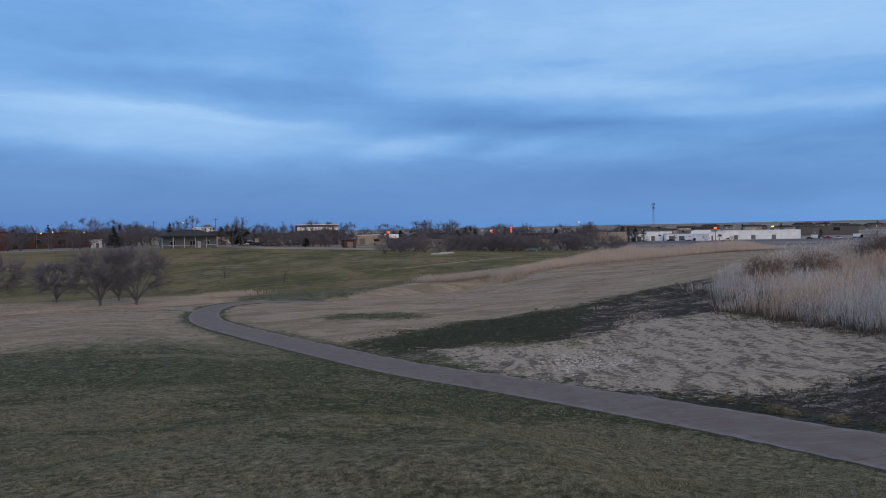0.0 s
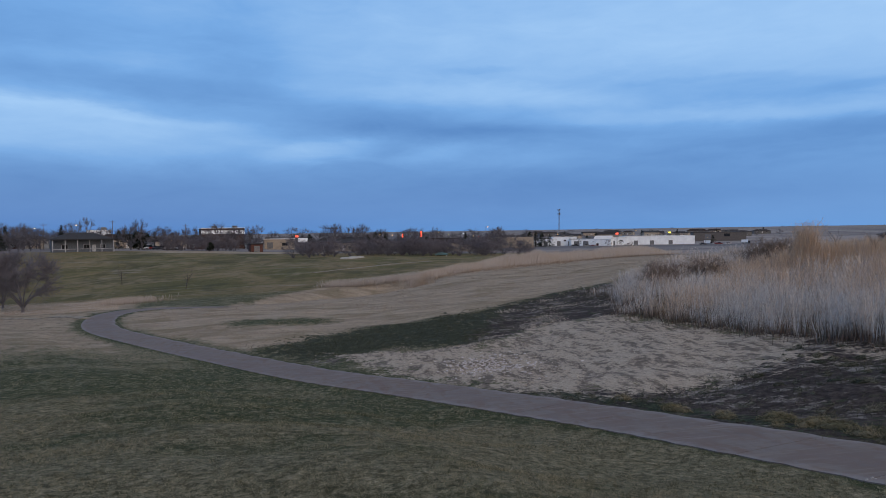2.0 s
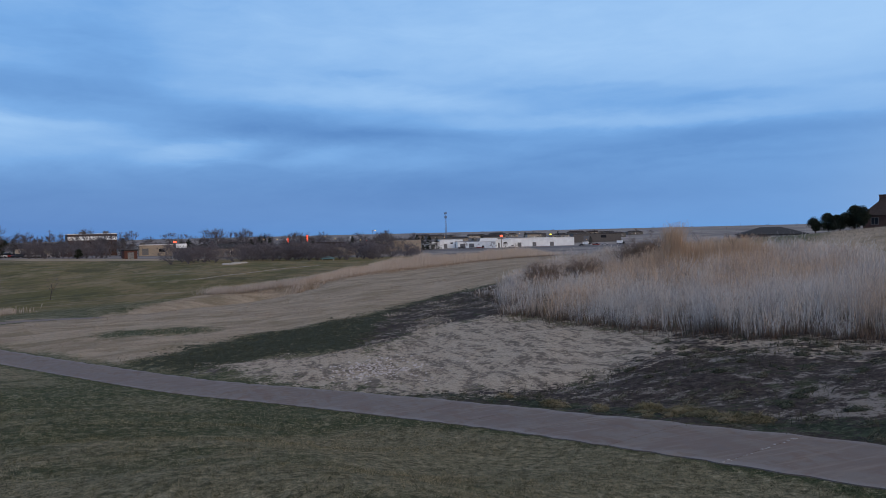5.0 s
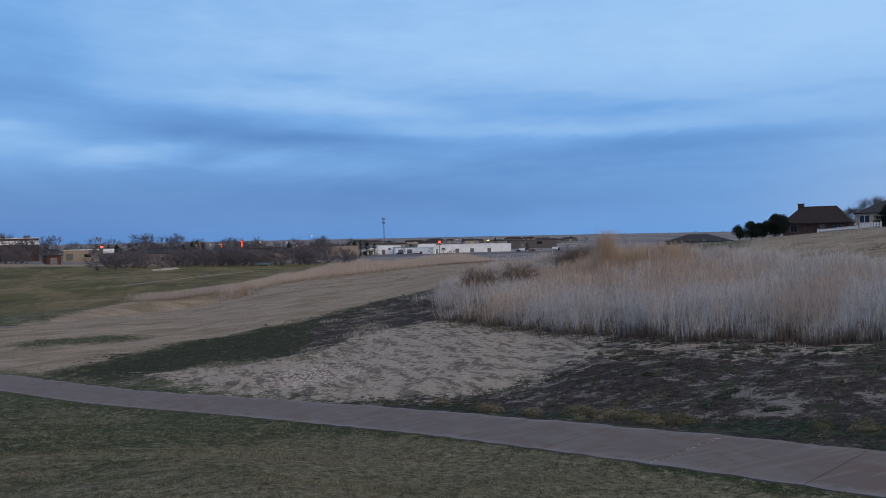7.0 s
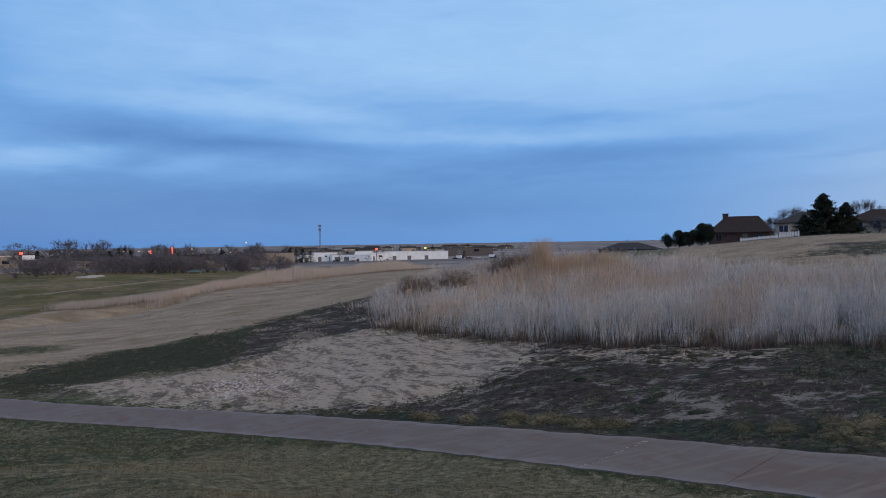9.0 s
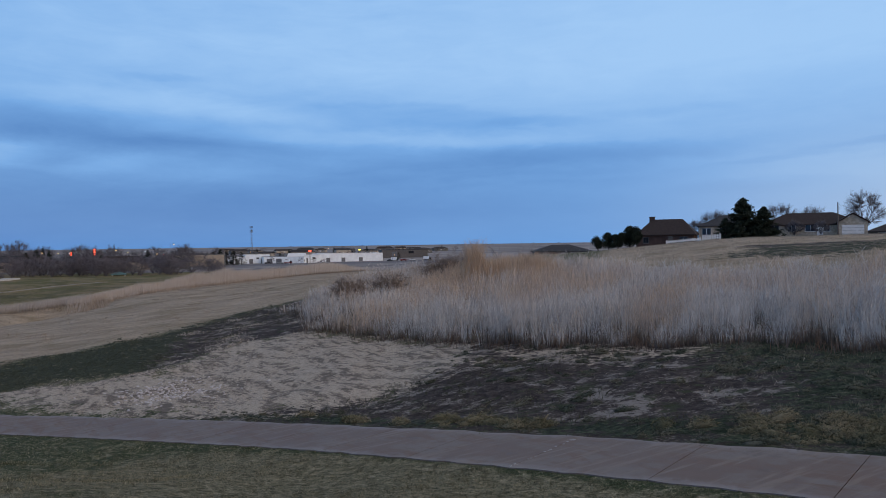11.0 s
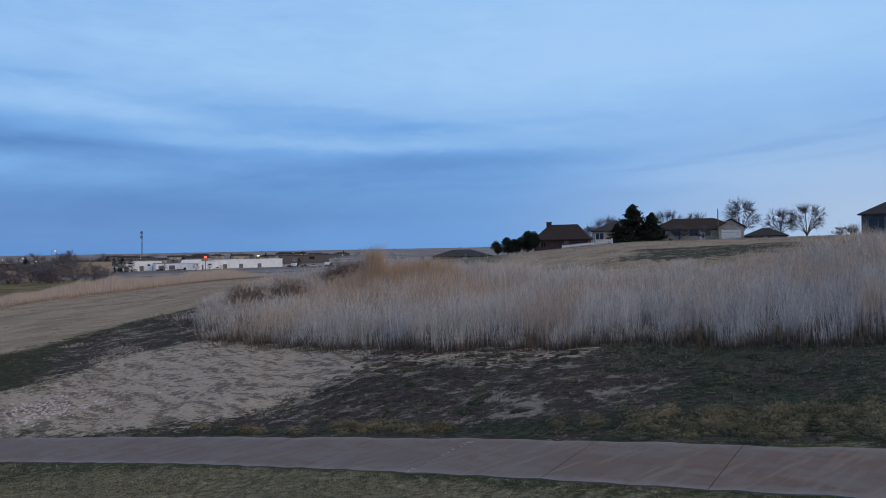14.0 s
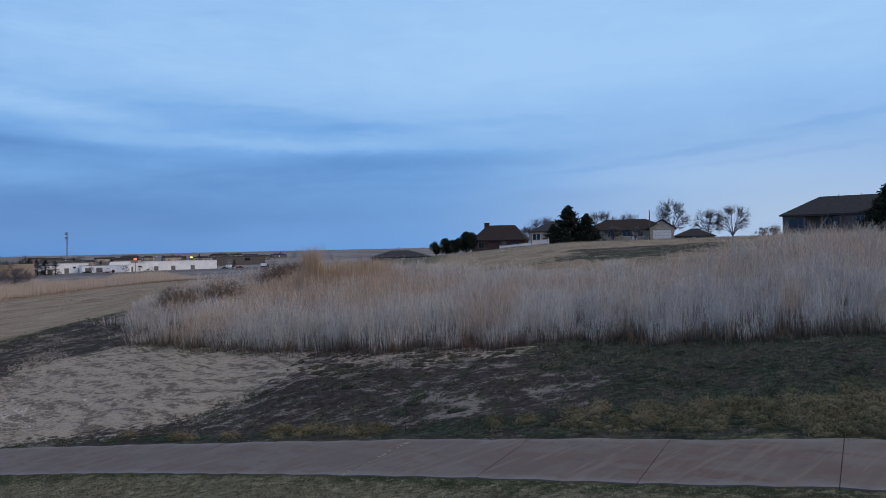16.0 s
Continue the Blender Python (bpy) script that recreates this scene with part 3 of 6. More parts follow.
def build_ground():
    fine = np.arange(-46, 92, 0.36)
    b = np.radians(np.concatenate([fine, np.arange(92, 314, 4.0)]))
    r = [0.004]
    while r[-1] < 4700:
        r.append(r[-1] * (1.010 if 5 < r[-1] < 60 else 1.03 if r[-1] < 400 else 1.08) + 0.03)
    r = np.array(r)
    rr, bb = np.meshgrid(r, b, indexing="ij")
    x, y = (rr * np.sin(bb)).ravel(), (rr * np.cos(bb)).ravel()
    z = ground(x, y)
    nb, nr = len(b), len(r)
    i, j = np.meshgrid(np.arange(nr - 1), np.arange(nb), indexing="ij")
    k = (j + 1) % nb
    quads = np.stack([i * nb + j, (i + 1) * nb + j, (i + 1) * nb + k, i * nb + k], -1).reshape(-1, 4)[:, ::-1]
    rad, deg = rr.ravel(), np.degrees(bb.ravel())
    deg = np.where(deg > 180, deg - 360, deg)
    d, _ = to_trail(x, y)
    side = soft(inside(SOIL_A, x, y) + 0.4, 2.0)
    golf = np.clip((rad - 78 - 0.25 * np.maximum(deg, 0)) / 14, 0, 1) * np.clip((16 - deg) / 4, 0, 1) * np.clip((270 - rad) / 30, 0, 1)
    attrs = {
        "patch": turf_patch(x, y),
        "pale": np.maximum(soft(inside(PALE, x, y) + 0.2, 2.2), 0.52 * soft(inside(THATCH, x, y) + 0.4, 1.2)), "lush": soft(inside(LUSH, x, y), 2.4),
        "soil": np.maximum(np.maximum(side, soft(inside(SOIL_B, x, y) + 0.3, 1.8)), 0.8 * soft(inside(DITCH, x, y), 1.5)), "rank": np.maximum(np.maximum(soft(inside(RANK, x, y), 2.2), soft(inside(VERGE, x, y) + 0.3, 0.8)), 0.62 * soft(inside(OLIVE, x, y), 4.0)),
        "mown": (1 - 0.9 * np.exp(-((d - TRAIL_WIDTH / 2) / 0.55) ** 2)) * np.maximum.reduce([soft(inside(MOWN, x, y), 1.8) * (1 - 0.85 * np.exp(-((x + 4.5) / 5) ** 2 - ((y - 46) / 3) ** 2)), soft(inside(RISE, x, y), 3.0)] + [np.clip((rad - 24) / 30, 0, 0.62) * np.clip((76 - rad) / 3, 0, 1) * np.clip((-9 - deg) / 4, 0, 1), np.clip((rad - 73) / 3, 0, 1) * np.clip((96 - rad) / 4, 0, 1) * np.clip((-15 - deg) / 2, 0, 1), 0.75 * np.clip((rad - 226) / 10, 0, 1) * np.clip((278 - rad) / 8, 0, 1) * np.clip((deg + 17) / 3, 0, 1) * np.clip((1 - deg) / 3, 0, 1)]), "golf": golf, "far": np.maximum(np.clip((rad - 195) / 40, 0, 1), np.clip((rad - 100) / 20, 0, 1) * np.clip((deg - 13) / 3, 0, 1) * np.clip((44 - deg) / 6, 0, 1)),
    }
    verts = np.stack([x, y, z], 1)
    ob = arrays("ground", verts, quads, MAT_GROUND, attrs, True)
    return tagged(ob, "rolling winter grassland with green turf, straw and bare earth", "ground", "", "structure")


build_ground()


def build_trail():
    """Concrete slabs between sawn joints on a dark bed; each slab is a piece of its own."""
    t = np.gradient(LINE[:, :2], axis=0)
    t /= np.linalg.norm(t, axis=1)[:, None]
    nrm = np.stack([-t[:, 1], t[:, 0]], 1)
    n = len(LINE)

    def strip(i0, i1, half, top, low, trim=0.0):
        bm = bmesh.new()
        lay = bm.verts.layers.float.new("across")
        rows = []
        for i in range(i0, i1 + 1):
            c = LINE[i].copy()
            sh = trim if i == i0 else -trim if i == i1 else 0
            c[:2] += t[i] * sh
            rag = 0.035 * math.sin(i * 1.7) + 0.03 * math.sin(i * 0.61)
            e0, e1 = c[:2] - nrm[i] * (half + 0.2 + rag), c[:2] + nrm[i] * (half + 0.03 * math.sin(i * 2.3 + 1))
            row = []
            for f, z, a in ((0, low, 1), (0, top, 1), (0.2, top, 0.25), (0.5, top, 0), (0.8, top, 0.25), (1, top, 1), (1, low, 1)):
                q = bm.verts.new((*(e0 * (1 - f) + e1 * f), c[2] + z))
                q[lay] = a
                row.append(q)
            rows.append(row)
        for a, b in zip(rows, rows[1:]):
            for k in range(6):
                bm.faces.new((a[k], b[k], b[k + 1], a[k + 1])[::-1])
        bm.faces.new(rows[0])
        bm.faces.new(rows[-1][::-1])
        bmesh.ops.recalc_face_normals(bm, faces=bm.faces[:])
        return bm

    road = part("trail", strip(0, n - 1, TRAIL_WIDTH / 2 - 0.03, -0.012, -0.12), MAT_JOINT)
    tagged(road, "curving grey-brown concrete footpath with sawn joints", "footpath", "", "structure")
    step = 7
    for i in range(1, n - step, step):
        part("slab", strip(i, i + step, TRAIL_WIDTH / 2, 0.0, -0.1, 0.0045), MAT_TRAIL, road)
    rng = random.Random(12)
    i = 85
    for k in range(26):
        f = rng.random()
        p = LINE[i, :2] - nrm[i] * (TRAIL_WIDTH / 2) + nrm[i] * TRAIL_WIDTH * f + t[i] * rng.uniform(-0.03, 0.03)
        bm = bmesh.new()
        bmesh.ops.create_cone(bm, cap_ends=True, segments=6, radius1=rng.uniform(0.01, 0.032), radius2=0.008, depth=0.01)
        for v in bm.verts:
            v.co.x *= rng.uniform(0.6, 1.4)
        chip = part("chip", bm, MAT_CHIP, road)
        chip.location = (p[0], p[1], LINE[i, 2] + 0.003)
    return road


MAT_CHIP = plain("spalled_concrete", (0.30, 0.285, 0.28), 0.9, 0, 20, 0.4)
build_trail()


def draped_path(name, pts, half, label, category):
    """A thin made strip laid over the ground."""
    line = smooth_line(np.array([(x, y, 0) for x, y in pts], float), 1.2)
    t = np.gradient(line[:, :2], axis=0)
    t /= np.linalg.norm(t, axis=1)[:, None]
    bm = bmesh.new()
    rows = []
    for i, c in enumerate(line):
        e = np.array((-t[i, 1], t[i, 0])) * (half + 0.12 * half * math.sin(i * 1.3))
        row = []
        for f, up in ((-1, -0.3), (-1, 0.06), (0, 0.09), (1, 0.06), (1, -0.3)):
            x, y = c[0] + e[0] * f, c[1] + e[1] * f
            row.append(bm.verts.new((x, y, float(ground(x, y)[0]) + up)))
        rows.append(row)
    for a, b in zip(rows, rows[1:]):
        for k in range(4):
            bm.faces.new((a[k], b[k], b[k + 1], a[k + 1]))
    bm.faces.new(rows[0])
    bm.faces.new(rows[-1])
    bmesh.ops.recalc_face_normals(bm, faces=bm.faces[:])
    tagged(part(name, bm, MAT_GRAVEL), label, category, "", "structure")


MAT_GRAVEL = plain("pale_gravel", (0.23, 0.20, 0.16), 0.9, 0, 2, 0.4)
draped_path("side_path", [(-38.9, 62.9), (-35.9, 63.6), (-29.4, 63.8), (-22.6, 59.1), (-19.4, 55.4)], 0.4, "narrow pale worn path across the grass", "footpath")
draped_path("cart_path", [(-6.3, 118.2), (-2, 122.7), (3.2, 128.5), (10.5, 139.7), (16.6, 148.5)], 0.4, "narrow pale cart path across a fairway", "footpath")

# ---- tall grass ----
def stalks(name, x, y, h, w, lean, material, label, category, leaves=1, tone=None, warm=None, aim=None):
    """Dry upright stems, each a tapered blade bent by the wind with drooping leaves."""
    rng = np.random.default_rng(len(x))
    n = len(x)
    z = ground(x, y)
    a = rng.uniform(0, 6.283, n)
    sx, sy = np.cos(a) * w / 2, np.sin(a) * w / 2
    la = rng.normal(0.6, 1.2, n) if aim is None else aim
    lx, ly = np.cos(la) * lean * h, np.sin(la) * lean * h
    verts, faces, up = [], [], []
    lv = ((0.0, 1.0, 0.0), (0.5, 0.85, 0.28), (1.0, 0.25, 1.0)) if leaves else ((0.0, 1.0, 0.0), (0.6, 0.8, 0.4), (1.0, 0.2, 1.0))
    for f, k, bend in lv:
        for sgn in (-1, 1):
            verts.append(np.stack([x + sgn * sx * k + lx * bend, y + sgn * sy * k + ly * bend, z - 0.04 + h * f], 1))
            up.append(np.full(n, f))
    for s in range(len(lv) - 1):
        o = 2 * s
        faces.append((o, o + 1, o + 3))
        faces.append((o, o + 3, o + 2))
    m = 2 * len(lv)
    for q in range(leaves):
        f0 = rng.uniform(0.25, 0.9, n)
        b = rng.uniform(0, 6.283, n)
        ln = h * rng.uniform(0.12, 0.3, n)
        px, py, pz = x + lx * f0 * f0, y + ly * f0 * f0, z + h * f0
        verts += [np.stack([px, py, pz - w], 1), np.stack([px, py, pz + w], 1),
                  np.stack([px + np.cos(b) * ln * 0.5, py + np.sin(b) * ln * 0.5, pz + ln * 0.75], 1)]
        up += [f0, f0, f0 + 0.2]
        faces.append((m, m + 1, m + 2))
        m += 3
    v = np.stack(verts, 1).reshape(-1, 3)
    fc = (np.array(faces)[None] + (np.arange(n) * m)[:, None, None]).reshape(-1, 3)
    tone = rng.uniform(0, 1, n) if tone is None else tone
    attrs = {"up": np.stack(up, 1).ravel(), "tone": np.repeat(tone, m)}
    if warm is not None:
        attrs["warm"] = np.repeat(warm, m)
    ob = arrays(name, v, fc, material, attrs)
    return tagged(ob, label, category, "", "stuff")


def smooth_noise(x, y, s, seed):
    rng = np.random.default_rng(seed)
    out = np.zeros(len(x))
    for k in range(7):
        fx, fy, ph = rng.normal(0, s), rng.normal(0, s), rng.uniform(0, 6.28)
        out += np.sin(x * fx + y * fy + ph)
    return out / 3.0


REEDS = [(14.6, 39.7), (13.3, 33), (13.3, 30), (14, 26.8), (14.0, 21.9), (14.3, 19.5), (15.6, 16.4), (16.5, 13.8), (17.5, 10.8), (17.9, 8), (18.5, 4.5), (18.8, 0), (19, -9),
         (60, -9), (52, 14), (44, 18), (38, 16.5), (33, 19), (32.5, 23), (34, 29), (38, 39), (40, 54), (35, 64), (28, 62), (22, 54), (17, 46)]


def scatter(poly, n, seed, power, ragged=0.35):
    """Points in a polygon, denser towards the middle of the place."""
    rng = np.random.default_rng(seed)
    p = np.array(poly)
    lo, hi = p.min(0), p.max(0)
    out = []
    while sum(len(o) for o in out) < n:
        q = rng.uniform(lo, hi, (200000, 2))
        r = np.hypot(*q.T)
        keep = rng.uniform(0, 1, len(q)) < np.clip((20 / r) ** power, 0, 1)
        q = q[keep]
        d = inside(poly, q[:, 0], q[:, 1]) + ragged * smooth_noise(q[:, 0], q[:, 1], 1.6, 4)
        out.append(q[d > 0])
    return np.concatenate(out)[:n]


def prairie():
    rng = np.random.default_rng(5)
    heart = scatter(REEDS, 6500, 11, 1.7, 0.7)
    n = 130000
    pick = rng.integers(0, len(heart), n)
    far = np.clip(np.hypot(*heart[pick].T) / 25, 0.8, 2)
    off = rng.normal(0, 0.14, (n, 2)) * far[:, None]
    q = heart[pick] + off
    clump, lift = rng.uniform(0, 1, len(heart))[pick], rng.normal(0, 0.24, len(heart))[pick] + (rng.uniform(0, 1, n) < 0.03) * 0.25
    x, y = q.T
    d = inside(REEDS, x, y)
    r = np.hypot(x, y)
    deg = np.degrees(np.arctan2(x, y))
    tall = np.exp(-((deg - 71) / 7) ** 2) * np.clip((r - 22) / 10, 0, 1) * 0.5
    dip = np.exp(-((deg - 56) / 7) ** 2) * np.clip((r - 30) / 10, 0, 1) * 0.3
    h = 1.12 + 0.16 * smooth_noise(x, y, 0.5, 8) + 0.10 * smooth_noise(x, y, 2.2, 9) + rng.normal(0, 0.11, n) + tall - dip + lift
    h *= np.clip(0.55 + 0.3 * d + 0.12 * smooth_noise(x, y, 2.8, 14), 0.42, 1.0)
    w = 0.0082 * np.clip(r / 20, 0.7, 3.4) * rng.uniform(0.6, 1.4, n)
    # the back of the stand and its outer corner are russet, the front is bleached
    warm = 0.52 * np.clip((d - 3) / 6, 0, 1) * np.clip((72 - deg) / 20, 0.35, 1) + 0.2 * np.exp(-((deg - 23.5) / 2.5) ** 2) + 0.9 * tall + 0.25 * smooth_noise(x, y, 0.8, 33) - 0.22
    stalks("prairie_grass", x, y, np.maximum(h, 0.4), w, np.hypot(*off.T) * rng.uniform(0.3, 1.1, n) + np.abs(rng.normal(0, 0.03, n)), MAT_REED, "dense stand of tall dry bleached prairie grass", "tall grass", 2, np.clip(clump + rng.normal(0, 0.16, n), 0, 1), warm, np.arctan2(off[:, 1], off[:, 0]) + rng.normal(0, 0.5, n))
    # low dead litter at the front edge
    m = (d < 1.9)
    xx, yy = x[m] + rng.normal(0, 0.45, m.sum()), y[m] + rng.normal(0, 0.45, m.sum())
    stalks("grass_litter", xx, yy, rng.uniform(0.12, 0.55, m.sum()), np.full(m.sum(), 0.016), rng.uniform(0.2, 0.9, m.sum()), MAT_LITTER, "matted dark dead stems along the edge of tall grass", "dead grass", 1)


MAT_LITTER = stalk_material("grass_litter", (0.05, 0.036, 0.03), (0.17, 0.135, 0.11), (0.20, 0.12, 0.075), 1.0, (0.12, 0.10, 0.095))
prairie()


def crest_grass():
    """The belt of tan grass along the far edge of the mown bank."""
    rng = np.random.default_rng(21)
    n = 36000
    line = smooth_line(np.array([(7.0, 85, 0), (10, 89, 0), (16, 93, 0), (28, 101, 0), (44, 111, 0), (52, 124, 0)], float), 0.5)
    i = rng.integers(0, len(line), n)
    off = rng.normal(0, 1, n) * np.clip(1.6 + i / len(line) * 6, 1.6, 3.6)
    x, y = line[i, 0] + rng.normal(0, 0.6, n) - off * 0.35, line[i, 1] + off
    h = np.clip(0.35 + i / len(line) * 2.2, 0.35, 1.0) * (1.35 + 0.3 * smooth_noise(x, y, 0.45, 3) + rng.normal(0, 0.12, n)) * np.clip(1.15 - np.abs(off) * 0.12, 0.5, 1.1)
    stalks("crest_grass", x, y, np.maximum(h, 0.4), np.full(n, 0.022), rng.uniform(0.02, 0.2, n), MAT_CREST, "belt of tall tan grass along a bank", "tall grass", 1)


crest_grass()


def turf():
    """Short blades on the near turf."""
    rng = np.random.default_rng(31)
    n, k = 620000, 70000
    b = np.radians(rng.uniform(-38, 84, k))
    r = 3.6 * (36 / 3.6) ** rng.uniform(0, 1, k) ** 1.02
    pick = rng.integers(0, k, n)
    ox, oy = rng.normal(0, 0.0075, n), rng.normal(0, 0.0075, n)
    x, y = (r * np.sin(b))[pick] + ox * r[pick], (r * np.cos(b))[pick] + oy * r[pick]
    size, shade = rng.lognormal(0, 0.45, k)[pick], rng.uniform(0, 1, k)[pick]
    dome = np.exp(-(ox ** 2 + oy ** 2) / 0.0001)
    r = np.hypot(x, y)
    d, _ = to_trail(x, y)
    ahead = np.ones(n, bool)
    for poly in (PALE, SOIL_A, SOIL_B, LUSH, REEDS, RANK):
        ahead &= inside(poly, x, y) < -0.2
    ok = ahead & (d > TRAIL_WIDTH / 2 + 0.02 + 0.05 * rng.uniform(0, 1, n))
    ok &= rng.uniform(0, 1, n) > np.clip((r - 15) / 19, 0, 1)
    x, y, r, size, shade, dome = x[ok], y[ok], r[ok], size[ok], shade[ok], dome[ok]
    n = len(x)
    z = ground(x, y)
    h = rng.uniform(0.010, 0.024, n) * size * (0.5 + 0.8 * dome) * np.clip(r / 9, 1, 2) * np.clip(1 + 0.5 * smooth_noise(x, y, 2.5, 2), 0.5, 1.8)
    h = np.minimum(h, 0.034)
    w = 0.0024 * np.clip(r / 5, 1, 6)
    a, l = rng.uniform(0, 6.283, n), rng.uniform(0, 6.283, n)
    dx, dy = np.cos(a) * w, np.sin(a) * w
    tip = h * rng.uniform(0.4, 2.0, n)
    v = np.stack([np.stack([x - dx, y - dy, z - 0.01], 1), np.stack([x + dx, y + dy, z - 0.01], 1),
                  np.stack([x + np.cos(l) * tip, y + np.sin(l) * tip, z + h], 1)], 1).reshape(-1, 3)
    ob = arrays("turf_grass", v, np.arange(3 * n).reshape(-1, 3), MAT_BLADE, {"tone": np.repeat(np.clip(shade + rng.normal(0, 0.2, n), 0, 1), 3), "patch": np.repeat(turf_patch(x, y), 3)})
    tagged(ob, "short winter turf, part green and part straw", "grass", "", "stuff")


turf()


# ---- low cover beyond the trail ----
def tufts(name, poly, n, h, w, material, label, seed, spread=0.09, edge=0.0, per=14, lean=(0.2, 1.0), power=1.2):
    """Short grass in clumps inside a polygon."""
    rng = np.random.default_rng(seed)
    heart = scatter(poly, max(n // per, 10), seed, power, 0.9)
    if edge:
        keep = (smooth_noise(heart[:, 0], heart[:, 1], 1.1, seed) > edge) & (inside(DITCH, heart[:, 0], heart[:, 1]) < 0)
        heart = heart[keep]
    d, _ = to_trail(heart[:, 0], heart[:, 1])
    heart = heart[d > TRAIL_WIDTH / 2 + 0.3]
    pick = rng.integers(0, len(heart), n)
    big = rng.lognormal(0, 0.35, len(heart))[pick]
    q = heart[pick] + rng.normal(0, spread, (n, 2)) * big[:, None]
    r = np.hypot(*q.T)
    hh = rng.uniform(h[0], h[1], n) * big
    return stalks(name, q[:, 0], q[:, 1], hh, w * np.clip(r / 14, 1, 6) * rng.uniform(0.7, 1.3, n), rng.uniform(*lean, n), material, label, "grass", 0, np.clip(rng.uniform(0, 1, len(heart))[pick], 0, 1))


MAT_THATCH = stalk_material("thatch", (0.11, 0.088, 0.070), (0.52, 0.455, 0.38), (0.36, 0.28, 0.20), 1.15, (0.30, 0.265, 0.235))
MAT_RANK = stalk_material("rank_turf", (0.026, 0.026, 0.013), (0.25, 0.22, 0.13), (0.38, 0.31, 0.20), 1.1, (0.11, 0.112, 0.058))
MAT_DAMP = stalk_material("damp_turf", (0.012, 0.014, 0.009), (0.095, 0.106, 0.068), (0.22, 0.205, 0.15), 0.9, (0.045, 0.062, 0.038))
MAT_LUSH = stalk_material("lush_turf", (0.020, 0.024, 0.013), (0.044, 0.048, 0.028), (0.11, 0.10, 0.062), 1.2, (0.032, 0.038, 0.022))
MAT_RISE = stalk_material("rise_grass", (0.11, 0.095, 0.075), (0.27, 0.24, 0.20), (0.24, 0.19, 0.14), 1.1, (0.13, 0.125, 0.085))
MAT_MOWN = stalk_material("mown_grass", (0.15, 0.122, 0.092), (0.28, 0.232, 0.178), (0.25, 0.185, 0.125), 1.1, (0.20, 0.165, 0.125))
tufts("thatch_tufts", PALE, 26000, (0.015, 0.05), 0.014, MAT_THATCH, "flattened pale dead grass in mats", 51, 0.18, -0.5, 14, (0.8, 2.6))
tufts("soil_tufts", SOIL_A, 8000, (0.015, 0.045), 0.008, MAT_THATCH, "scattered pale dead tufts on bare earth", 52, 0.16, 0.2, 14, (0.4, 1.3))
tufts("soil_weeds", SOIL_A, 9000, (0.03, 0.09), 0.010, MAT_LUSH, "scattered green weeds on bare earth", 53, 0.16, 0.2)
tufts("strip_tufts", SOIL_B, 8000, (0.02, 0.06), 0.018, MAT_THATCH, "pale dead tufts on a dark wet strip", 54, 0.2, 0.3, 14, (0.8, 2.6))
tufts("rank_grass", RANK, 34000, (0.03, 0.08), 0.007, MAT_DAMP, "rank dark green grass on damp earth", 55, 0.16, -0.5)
YELLOW = [(10.6, 6.6), (11.4, 6.9), (12.6, 5.0), (13.6, 2.8), (14.6, 0.8), (14.8, -9), (11.7, -9), (11.5, 0)]


